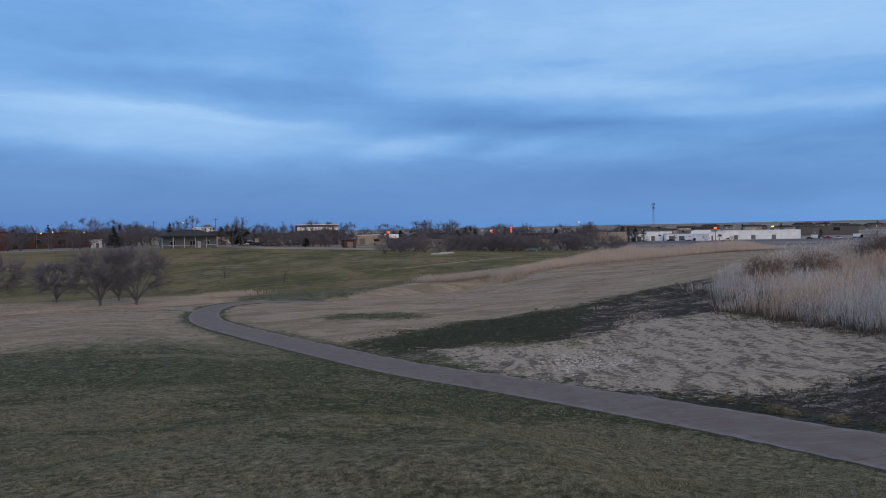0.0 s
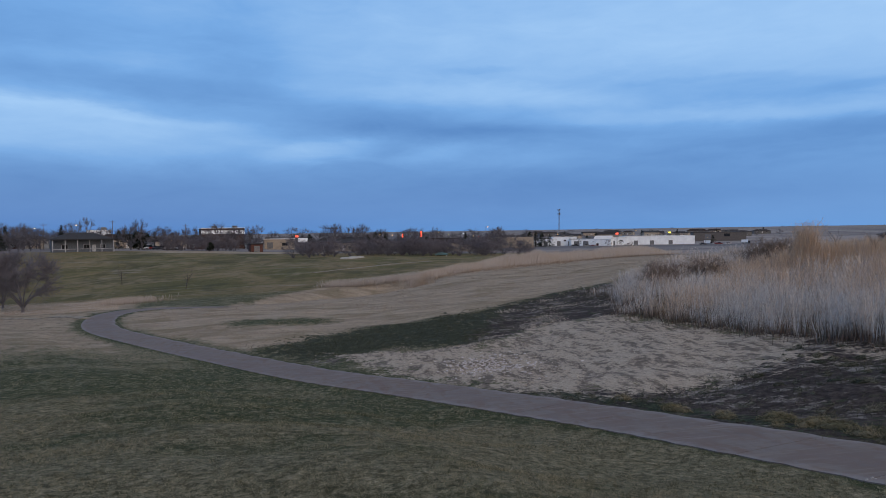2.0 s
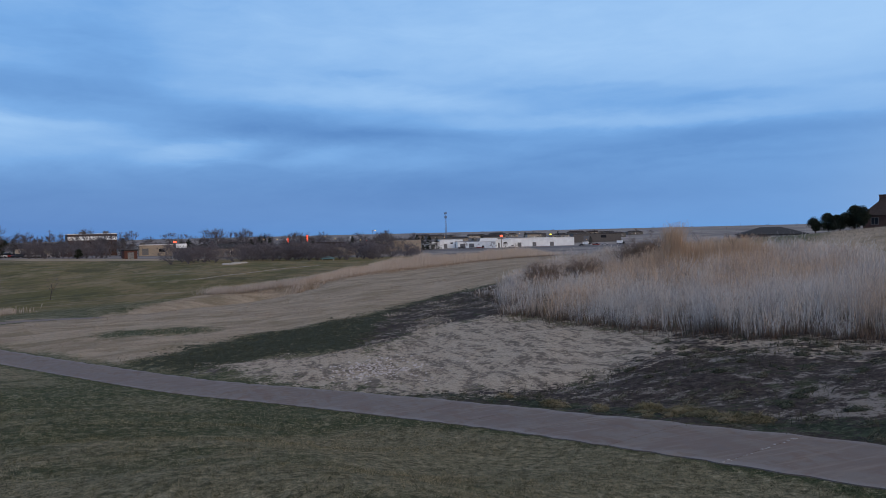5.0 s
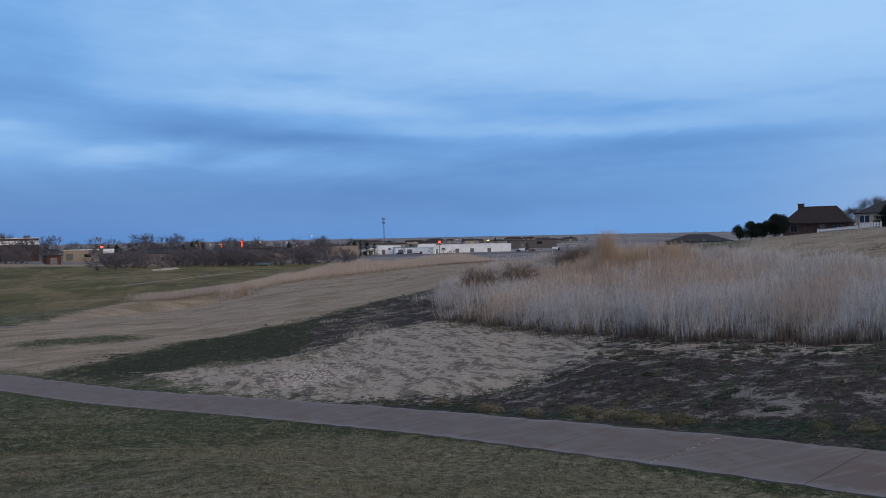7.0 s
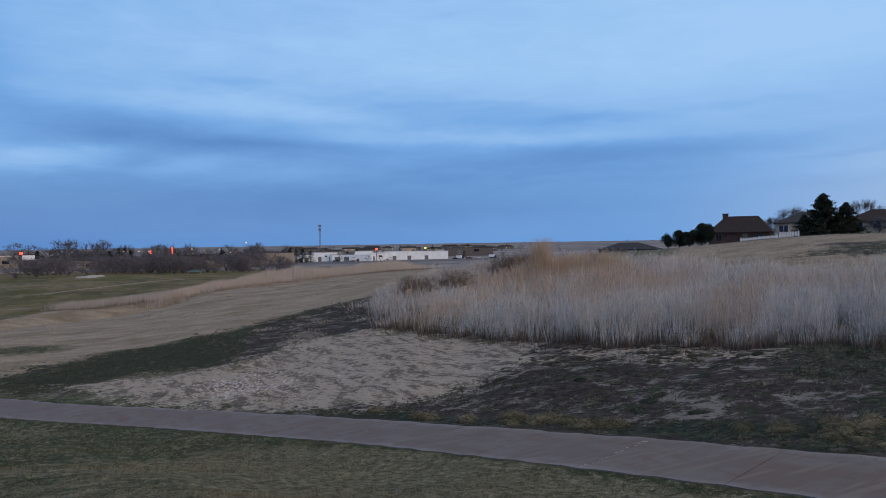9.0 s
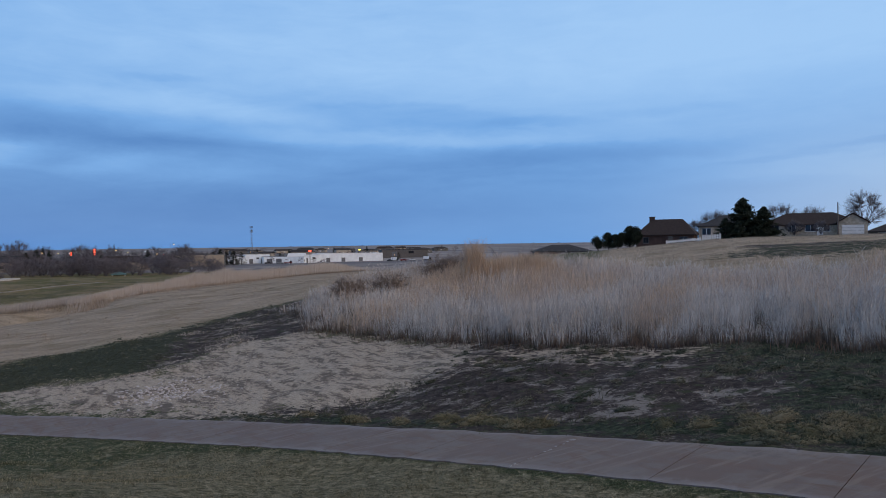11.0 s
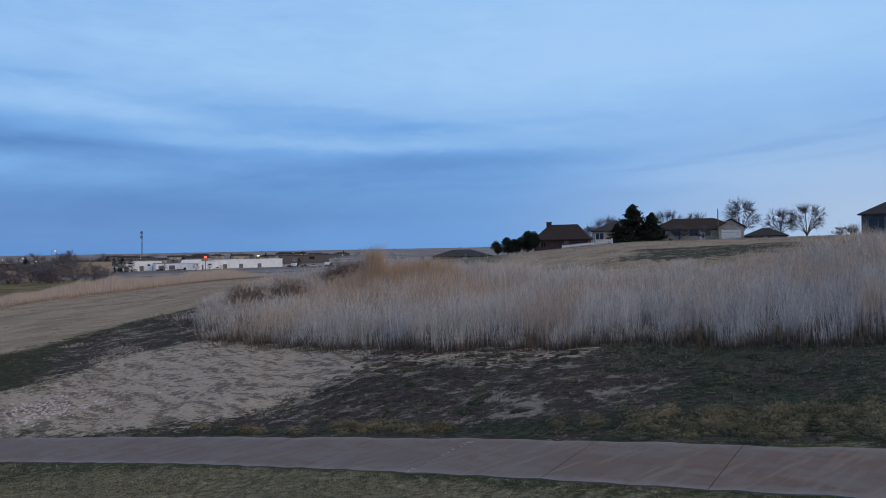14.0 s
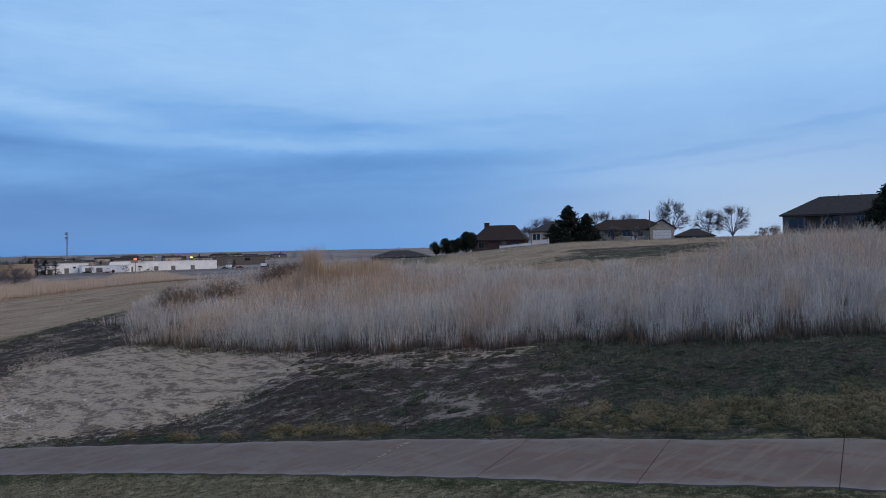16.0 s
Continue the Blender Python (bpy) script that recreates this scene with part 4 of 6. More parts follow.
def mounds(name, poly, count, size, height, per, material, label, seed, ragged=0.3):
    """Low rounded tussocks, each a core coloured dark as if shaded under a thatch of short drooping blades."""
    rng = np.random.default_rng(seed)
    c = scatter(poly, count, seed, 0.4, ragged)
    d, _ = to_trail(c[:, 0], c[:, 1])
    c = c[d > TRAIL_WIDTH / 2 + 0.36]
    n = len(c)
    big, wide, turn = np.clip(rng.lognormal(0, 0.35, n), 0.5, 1.5), rng.uniform(1.0, 1.9, n), rng.uniform(0, 3.14, n)
    tone = rng.uniform(0, 1, n)

    def spot(k, rho, a):
        u, v = size * big[k] * rho * np.cos(a) * wide[k], size * big[k] * rho * np.sin(a)
        x, y = c[k, 0] + u * np.cos(turn[k]) - v * np.sin(turn[k]), c[k, 1] + u * np.sin(turn[k]) + v * np.cos(turn[k])
        z = ground(x, y) - 0.01 + height * big[k] ** 0.7 * (1 - rho ** 2) * (1 + 0.25 * np.sin(7 * a + 9 * tone[k]))
        return np.stack([x, y, z], 1)

    # core: two rings and a top
    k, a = np.repeat(np.arange(n), 16), np.tile(np.arange(16) % 8 * 0.7854, n)
    rings = spot(k, np.tile(np.repeat([1.0, 0.6], 8), n), a).reshape(n, 16, 3)
    rings[:, 8:, 2] -= 0.3 * height
    core = np.concatenate([rings, (spot(np.arange(n), np.zeros(n), np.zeros(n)) - np.array([0, 0, 0.35 * height]))[:, None]], 1)
    tri = []
    for j in range(8):
        i = (j + 1) % 8
        tri += [(j, i, 8 + i), (j, 8 + i, 8 + j), (8 + j, 8 + i, 16)]
    faces = (np.array(tri)[None] + 17 * np.arange(n)[:, None, None]).reshape(-1, 3)
    # blades
    k = rng.choice(n, n * per, p=big ** 2 / (big ** 2).sum())
    rho, a = np.sqrt(rng.uniform(0, 1, len(k))), rng.uniform(0, 6.283, len(k))
    foot, out = spot(k, rho, a), spot(k, rho + 0.1, a + rng.normal(0, 0.5, len(k)))
    way = out - foot
    way /= np.linalg.norm(way, axis=1)[:, None] + 1e-6
    way += rng.normal(0, 0.45, way.shape)
    way[:, 2] += 0.55
    length = rng.uniform(0.03, 0.085, len(k)) * big[k] ** 0.5
    side = np.cross(way, rng.normal(0, 1, way.shape))
    side *= (0.0042 * np.clip(np.hypot(foot[:, 0], foot[:, 1]) / 12, 0.8, 2.5) / (np.linalg.norm(side, axis=1) + 1e-6))[:, None]
    blades = np.stack([foot - side, foot + side, foot + way * length[:, None]], 1).reshape(-1, 3)
    verts = np.concatenate([core.reshape(-1, 3), blades])
    faces = np.concatenate([faces, 17 * n + np.arange(3 * len(k)).reshape(-1, 3)])
    # Low values paint the shade beneath each tussock onto core and blade feet.
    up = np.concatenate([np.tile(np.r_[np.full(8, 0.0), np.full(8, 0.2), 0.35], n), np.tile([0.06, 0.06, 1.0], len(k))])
    shade = np.clip(tone[k] + rng.normal(0, 0.15, len(k)), 0, 1)
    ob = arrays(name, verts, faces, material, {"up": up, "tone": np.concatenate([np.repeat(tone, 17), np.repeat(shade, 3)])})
    tagged(ob, label, "grass", "", "stuff")


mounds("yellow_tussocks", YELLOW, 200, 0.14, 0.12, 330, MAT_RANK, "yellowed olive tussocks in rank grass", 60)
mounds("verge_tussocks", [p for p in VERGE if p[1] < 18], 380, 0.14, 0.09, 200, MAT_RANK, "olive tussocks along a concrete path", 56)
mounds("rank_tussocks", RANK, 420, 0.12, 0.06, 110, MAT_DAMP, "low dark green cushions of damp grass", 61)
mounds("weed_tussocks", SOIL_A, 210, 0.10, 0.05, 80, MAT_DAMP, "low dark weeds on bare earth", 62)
tufts("lush_grass", LUSH, 26000, (0.03, 0.08), 0.009, MAT_LUSH, "dark green grass in a damp strip", 57, 0.2, -1.2)
tufts("mown_stubble", MOWN, 26000, (0.03, 0.08), 0.009, MAT_MOWN, "short tan mown grass on a bank", 58, 0.3, -9)
tufts("rise_grass", RISE, 20000, (0.06, 0.15), 0.0075, MAT_RISE, "tan unmown grass on a rise", 59, 0.9, -0.5, 4)


def stones():
    """A spill of pale broken stone beside the trail."""
    rng = random.Random(3)
    mat = plain("broken_stone", (0.50, 0.455, 0.44), 0.85, 0, 6, 0.35)
    heap = tagged(new("stone_spill"), "spill of pale broken stones on earth", "stones")
    x0, y0 = 4.9, 25.6
    heap.matrix_world = pose(x0, y0, float(ground(x0, y0)[0]))
    shapes = []
    for k in range(6):
        bm = bmesh.new()
        bmesh.ops.create_icosphere(bm, subdivisions=1, radius=0.07)
        for v in bm.verts:
            v.co *= rng.uniform(0.7, 1.25)
            v.co.z *= 0.6
        me = bpy.data.meshes.new("stone")
        bm.to_mesh(me)
        bm.free()
        me.materials.append(mat)
        shapes.append(me)
    for k in range(290):
        x, y = x0 + rng.gauss(0, 0.9), y0 + rng.gauss(0, 1.3)
        ob = new("stone", shapes[k % 6])
        ob.parent = heap
        s = rng.uniform(0.3, 0.95)
        ob.matrix_local = heap.matrix_world.inverted() @ (pose(x, y, float(ground(x, y)[0]) + 0.01, rng.uniform(-20, 20), rng.uniform(-20, 20), rng.uniform(0, 360)) @ Matrix.Diagonal((s, s, s, 1)))


stones()


def fringe():
    """Longer, greener grass that leans over both edges of the trail."""
    rng = np.random.default_rng(66)
    n = 20000
    i = np.clip((rng.uniform(0, 1, n) ** 0.9 * 130 + 45).astype(int), 0, len(LINE) - 2)
    t = LINE[i + 1, :2] - LINE[i, :2]
    t /= np.linalg.norm(t, axis=1)[:, None]
    nrm = np.stack([-t[:, 1], t[:, 0]], 1)
    near = rng.uniform(0, 1, n) < 0.7
    off = np.where(near, 1, -1) * (TRAIL_WIDTH / 2 + np.where(near, -0.015, 0.2) + np.abs(rng.normal(0, 0.09, n)) + 0.06 * smooth_noise(LINE[i, 0], LINE[i, 1], 3.0, 5))
    q = LINE[i, :2] + t * rng.uniform(0, 0.3, n)[:, None] + nrm * off[:, None]
    r = np.hypot(*q.T)
    stalks("path_fringe", q[:, 0], q[:, 1], rng.uniform(0.02, 0.065, n), 0.006 * np.clip(r / 10, 1, 4), rng.uniform(0.2, 1.4, n), MAT_FRINGE, "green fringe of grass along the concrete path", "grass", 0)


MAT_FRINGE = stalk_material("fringe_grass", (0.025, 0.030, 0.014), (0.060, 0.070, 0.032), (0.16, 0.14, 0.075), 1.25, (0.045, 0.058, 0.026))
fringe()

# ---- trees ----
def branch_list(seed, height, spread, levels, kids, first=0.25, stems=1):
    """Segments (a, b, ra, rb, level) of a leafless tree that stands at the origin."""
    rng = random.Random(seed)
    segs = []

    def grow(p, d, length, r, lev):
        n = 3 if lev == 0 else 2
        pts = [(p, r)]
        for i in range(n):
            d = (d + Vector((rng.gauss(0, 1), rng.gauss(0, 1), rng.gauss(0.25, 0.6))) * (0.10 + 0.07 * lev)).normalized()
            p = p + d * length / n
            r2 = r * (1 - 0.55 * (i + 1) / n)
            segs.append((pts[-1][0], p, pts[-1][1], r2, lev))
            pts.append((p, r2))
        if lev >= levels:
            return
        for k in range(kids[lev]):
            f = first + (1 - first) * (k + rng.random()) / kids[lev] if lev == 0 else rng.uniform(0.25, 1)
            i = min(int(f * n), n - 1)
            a, b = pts[i][0], pts[i + 1][0]
            q = a.lerp(b, f * n - i)
            ang, tilt = rng.uniform(0, 6.283), rng.uniform(0.55, 1.05) * spread
            side = d.orthogonal().normalized()
            side.rotate(Matrix.Rotation(ang, 3, d))
            nd = (d * math.cos(tilt) + side * math.sin(tilt)).normalized()
            grow(q, nd, length * rng.uniform(0.48, 0.78), max(pts[i + 1][1] * 0.6, 0.006), lev + 1)

    for k in range(stems):
        lean = Vector((rng.gauss(0, 0.32), rng.gauss(0, 0.32), 1)) if stems > 1 else Vector((rng.gauss(0, 0.05), rng.gauss(0, 0.05), 1))
        off = Vector((rng.gauss(0, 0.25), rng.gauss(0, 0.25), -0.15)) if stems > 1 else Vector((0, 0, -0.15))
        grow(off, lean.normalized(), height * (0.62 if levels > 1 else 0.9) * rng.uniform(0.8, 1.1), height * 0.016 / stems ** 0.4, 0)
    return segs


def bare_tree(name, seed, height, m, label, group="", spread=1.0, levels=4, kids=(10, 7, 6, 5), stems=1, twig=None, thick=0.012, first=0.25):
    segs = branch_list(seed, height, spread, levels, kids, first, stems)
    top = max(max(s[1].z for s in segs), 0.1)
    k = height / top
    tree = base(name, m, label, "tree", group)
    bm = bmesh.new()
    vs, fs = [], []
    for a, b, ra, rb, lev in segs:
        a, b = a * k, b * k
        if lev <= 1:
            tube(bm, a, b, max(ra, thick), max(rb, thick * 0.7), 6 if lev == 0 else 4, False)
            continue
        d = (b - a).normalized()
        s = d.orthogonal().normalized() * max(ra, thick)
        t = d.cross(s)
        o = len(vs)
        vs += [a + s, a - s * 0.5 + t * 0.87, a - s * 0.5 - t * 0.87, b]
        fs += [(o, o + 1, o + 3), (o + 1, o + 2, o + 3), (o + 2, o, o + 3)]
    part("trunk", bm, MAT_BARK, tree)
    crown = arrays("crown", np.array([tuple(v) for v in vs]), np.array(fs), twig or MAT_TWIG)
    crown.parent = tree
    return tree


def cones(a, b, ra, rb):
    """Thin three-sided twigs from a to a point just past b."""
    d = b - a
    d /= np.linalg.norm(d, axis=1)[:, None] + 1e-9
    s = np.cross(d, np.array([0.31, 0.52, 0.79]))
    s /= np.linalg.norm(s, axis=1)[:, None] + 1e-9
    t = np.cross(d, s)
    v = [a + s * ra, a + (-0.5 * s + 0.87 * t) * ra, a + (-0.5 * s - 0.87 * t) * ra, b + d * rb]
    f = [(0, 1, 3), (1, 2, 3), (2, 0, 3)]
    return np.stack(v, 1).reshape(-1, 3), (np.array(f)[None] + 4 * np.arange(len(a))[:, None, None]).reshape(-1, 3)


def dome_tree(name, seed, height, width, m, label, group="", limbs=12, twigs=900, twig=None, thick=0.02, trunk=0.2, category="tree"):
    """A leafless tree with a rounded crown: limbs fan out from the stem, fork into branches and end in fine twigs."""
    rng = np.random.default_rng(seed)
    tree = base(name, m, label, category, group)
    mid, rz = height * (0.5 + trunk * 0.45), height * (0.5 - trunk * 0.45)

    def shell(n, lo, hi, down=-0.8):
        v = rng.normal(0, 1, (n, 3))
        v /= np.linalg.norm(v, axis=1)[:, None]
        v[:, 2] = np.where(v[:, 2] < down, -v[:, 2], v[:, 2])
        lump = 1 + 0.10 * np.sin(3 * np.arctan2(v[:, 1], v[:, 0]) + seed) + 0.1 * np.sin(5 * v[:, 2] + seed)
        v *= (rng.uniform(lo, hi, n) * lump)[:, None]
        return v * np.array([width / 2, width / 2, rz]) + np.array([0, 0, mid])

    def arc(p, c, q, t):
        return p * (1 - t) ** 2 + c * 2 * t * (1 - t) + q * t * t

    # limbs
    ends = shell(limbs, 0.6, 0.82)
    feet = np.stack([np.zeros(limbs), np.zeros(limbs), height * trunk * rng.uniform(0.55, 1.3, limbs)], 1)
    bend = feet * 0.6 + ends * 0.4 + np.array([0, 0, 0.10 * height])
    cuts = [arc(feet, bend, ends, t) for t in (0, 0.3, 0.55, 0.8, 1.0)]
    bm = bmesh.new()
    tube(bm, (0, 0, -0.3), (0, 0, height * max(trunk, 0.02) * 1.2), height * 0.026, height * 0.018, 7, False)
    for k in range(limbs):
        for j in range(4):
            tube(bm, cuts[j][k], cuts[j + 1][k], max(height * 0.0085 * (1 - 0.22 * j), thick), max(height * 0.0085 * (1 - 0.22 * (j + 1)), thick), 4, False)
    part("trunk", bm, twig or MAT_BARK, tree)
    joints = np.concatenate([arc(feet, bend, ends, t) for t in (0.35, 0.5, 0.65, 0.8, 0.9)])
    # branches
    n = max(twigs // 7, 20)
    tips = shell(n, 0.55, 1.0)
    core = np.array([0, 0, mid * 0.6])
    gap = np.linalg.norm(tips[:, None] - joints[None], axis=2) + 0.8 * np.maximum(0, np.linalg.norm(joints - core, axis=1)[None] - 0.8 * np.linalg.norm(tips - core, axis=1)[:, None])
    root = joints[gap.argmin(1)]
    knee = 0.5 * (root + tips) + rng.normal(0, 0.018 * height, (n, 3)) + np.array([0, 0, 0.02 * height])
    segs = [(root, knee, max(height * 0.0045, thick), max(height * 0.003, thick)), (knee, tips, max(height * 0.003, thick), thick * 0.8)]
    # twigs
    f = rng.uniform(0, 1, twigs)[:, None]
    k = rng.integers(0, n, twigs)
    start = np.where(f < 0.4, root[k] + (knee - root)[k] * f * 2.5, knee[k] + (tips - knee)[k] * (f - 0.4) / 0.6)
    out = start - core
    out /= np.linalg.norm(out, axis=1)[:, None] + 1e-9
    reach = out + rng.normal(0, 0.36, (twigs, 3)) + np.array([0, 0, 0.2])
    end = start + reach * (height * rng.uniform(0.05, 0.11, twigs))[:, None]
    end[:, 2] = np.maximum(end[:, 2], 0.05)
    segs.append((start, end, thick, thick * 0.35))
    vs, fs, o = [], [], 0
    for seg in segs:
        v, fc = cones(*seg)
        vs.append(v), fs.append(fc + o)
        o += len(v)
    crown = arrays("crown", np.concatenate(vs), np.concatenate(fs), twig or MAT_TWIG)
    crown.parent = tree
    return tree


def sprays(centres, sizes, seed, flat=0.5):
    """Small leaf-like triangles round the given centres."""
    rng = np.random.default_rng(seed)
    c, n = np.asarray(centres), len(centres)
    a = rng.normal(0, 1, (n, 3))
    a[:, 2] *= flat
    a /= np.linalg.norm(a, axis=1)[:, None]
    b = np.cross(a, rng.normal(0, 1, (n, 3)))
    b /= np.linalg.norm(b, axis=1)[:, None] + 1e-6
    s = np.asarray(sizes)[:, None]
    v = np.stack([c - a * s * 0.6 + b * s * 0.45, c - a * s * 0.6 - b * s * 0.45, c + a * s], 1)
    return v.reshape(-1, 3), np.arange(3 * n).reshape(-1, 3)


def conifer(name, seed, height, width, m, label, group="", n=3200):
    tree = base(name, m, label, "tree", group)
    part("trunk", tube(bmesh.new(), (0, 0, -0.2), (0, 0, height * 0.93), height * 0.022, 0.01, 6), MAT_BARK, tree)
    rng = np.random.default_rng(seed)
    n *= 4
    arms = 170
    at_arm = rng.integers(0, arms, n)
    ah, aa = np.round(rng.uniform(0.05, 1, arms) ** 1.1 * 16) / 16 + rng.normal(0, 0.012, arms), rng.uniform(0, 6.283, arms)
    al = width / 2 * np.clip(1 - ah, 0, 1) ** 0.8 * rng.uniform(0.65, 1.2, arms) + 0.06
    f = rng.uniform(0.1, 1, n) ** 0.75
    r, z = al[at_arm] * f, ah[at_arm] * height - 0.24 * al[at_arm] * f + 0.22 * f * f * al[at_arm]
    c = np.stack([r * np.cos(aa[at_arm]), r * np.sin(aa[at_arm]), z], 1) + rng.normal(0, 0.024 * width, (n, 3)) * (0.3 + f[:, None]) * np.array([1, 1, 0.6])
    v, fc = sprays(c, rng.uniform(0.016, 0.036, n) * width, seed + 1)
    crown = arrays("crown", v, fc, MAT_NEEDLE)
    crown.parent = tree
    return tree


def juniper(name, seed, height, width, m, label, group="", mat=None, n=2600):
    bush = base(name, m, label, "shrub", group)
    rng = np.random.default_rng(seed)
    bm = bmesh.new()
    for k in range(5):
        tube(bm, (0, 0, -0.1), (rng.normal(0, width * 0.15), rng.normal(0, width * 0.15), height * 0.6), 0.07, 0.02, 5)
    part("trunk", bm, MAT_BARK, bush)
    n *= 3
    lumps = 20
    lc = np.stack([rng.normal(0, width * 0.2, lumps), rng.normal(0, width * 0.2, lumps), rng.uniform(0.2, 0.82, lumps) * height], 1)
    lr = rng.uniform(0.12, 0.25, lumps) * min(width, height)
    i = rng.integers(0, lumps, n)
    d = rng.normal(0, 1, (n, 3))
    d /= np.linalg.norm(d, axis=1)[:, None]
    c = lc[i] + d * (lr[i] * rng.uniform(0.4, 1.12, n))[:, None]
    c[:, 2] = np.maximum(c[:, 2], 0.05)
    v, fc = sprays(c, rng.uniform(0.02, 0.045, n) * height, seed + 1, 1.0)
    crown = arrays("crown", v, fc, mat or MAT_NEEDLE)
    crown.parent = bush
    return bush


# ---- building materials ----
MAT_BRICK = plain("brick_wall", (0.070, 0.042, 0.036), 0.85, 0, 1.2, 0.3)
MAT_RED = plain("red_cladding", (0.095, 0.042, 0.034), 0.8)
MAT_BEIGE = plain("beige_render", (0.36, 0.31, 0.25), 0.8)
MAT_CREAM = plain("cream_siding", (0.40, 0.35, 0.285), 0.75)
MAT_WHITE = plain("white_metal", (0.82, 0.87, 0.92), 0.55, 0, 0.3, 0.1)
MAT_TRIM = plain("white_trim", (0.70, 0.70, 0.70), 0.6, 0, 2, 0.1)
MAT_GREY = plain("grey_siding", (0.13, 0.128, 0.125), 0.75)
MAT_STONE = plain("stone_wall", (0.125, 0.115, 0.11), 0.85, 0, 4, 0.4)
MAT_SHINGLE = plain("dark_shingles", (0.034, 0.030, 0.031), 0.9, 0, 2.5, 0.35)
MAT_SHINGLE_BROWN = plain("brown_shingles", (0.031, 0.022, 0.021), 0.9, 0, 2.5, 0.35)
MAT_SHINGLE_GREY = plain("slate_grey_shingles", (0.036, 0.037, 0.042), 0.9, 0, 2.5, 0.3)
MAT_TEAL = plain("teal_roof", (0.10, 0.20, 0.22), 0.6)
MAT_STEEL = plain("galvanised_steel", (0.16, 0.17, 0.19), 0.5, 0.6)
MAT_POLE = plain("weathered_pole", (0.12, 0.10, 0.09), 0.9)
MAT_DARK = plain("dark_opening", (0.018, 0.018, 0.020), 0.6)
MAT_TYRE = plain("tyre_rubber", (0.02, 0.02, 0.02), 0.9)
MAT_SAND = plain("bunker_sand", (0.38, 0.345, 0.30), 0.95)
MAT_CARS = [plain("car_paint_" + n, c, 0.35, 0.2) for n, c in (("white", (0.6, 0.6, 0.62)), ("dark", (0.03, 0.035, 0.05)), ("silver", (0.3, 0.31, 0.33)), ("red", (0.2, 0.02, 0.02)))]
GLOW_RED, GLOW_WARM = glow("red_lamp", (1.0, 0.10, 0.05), 2.2), glow("warm_lamp", (1.0, 0.62, 0.25), 1.6)
GLOW_YELLOW, GLOW_COOL = glow("yellow_sign", (0.9, 0.8, 0.1), 1.6), glow("cool_lamp", (0.85, 0.92, 1.0), 1.4)


def glass_material():
    s = Shader("window_glass", 0.06, 0, 0.6)
    return s.done(s.mix(s.noise(s.local(), 1.5), (0.010, 0.012, 0.016), (0.03, 0.034, 0.042)))


MAT_GLASS = glass_material()


# ---- buildings ----
def roof_mesh(w, d, z, rise, over=0.45, hip=True, thick=0.16):
    """Hipped or gabled roof over a w x d plan, its eaves at height z."""
    bm = bmesh.new()
    x, y = w / 2 + over, d / 2 + over
    if w >= d:
        rx, ry = x - y * float(hip), 0
        ridge = [(-rx, 0, z + rise), (rx, 0, z + rise)]
    else:
        ry = y - x * float(hip)
        ridge = [(0, -ry, z + rise), (0, ry, z + rise)]
    lo = [bm.verts.new(p) for p in ((-x, -y, z - thick), (x, -y, z - thick), (x, y, z - thick), (-x, y, z - thick))]
    ev = [bm.verts.new(p) for p in ((-x, -y, z), (x, -y, z), (x, y, z), (-x, y, z))]
    r0, r1 = [bm.verts.new(p) for p in ridge]
    bm.faces.new(lo[::-1])
    for k in range(4):
        bm.faces.new((lo[k], lo[(k + 1) % 4], ev[(k + 1) % 4], ev[k]))
    if w >= d:
        bm.faces.new((ev[0], ev[1], r1, r0))
        bm.faces.new((ev[2], ev[3], r0, r1))
        bm.faces.new((ev[1], ev[2], r1))
        bm.faces.new((ev[3], ev[0], r0))
    else:
        bm.faces.new((ev[1], ev[2], r1, r0))
        bm.faces.new((ev[3], ev[0], r0, r1))
        bm.faces.new((ev[0], ev[1], r0))
        bm.faces.new((ev[2], ev[3], r1))
    return bm


def window(house, x, y, z, w, h, frame_mat, face=-1):
    """A framed window on the wall that faces the middle of the place."""
    f = bmesh.new()
    t = 0.09
    for a in ((x - w / 2 - t, x - w / 2, z - t, z + h + t), (x + w / 2, x + w / 2 + t, z - t, z + h + t), (x - w / 2, x + w / 2, z - t, z), (x - w / 2, x + w / 2, z + h, z + h + t), (x - 0.03, x + 0.03, z, z + h)):
        box(f, a[0], a[1], y + face * 0.09, y - face * 0.02, a[2], a[3]) if face < 0 else box(f, a[0], a[1], y - 0.02, y + 0.09, a[2], a[3])
    win = part("window", f, frame_mat, house)
    part("pane", block(x - w / 2, x + w / 2, y + face * 0.035, y + face * 0.015, z, z + h), MAT_GLASS, win)
    return win


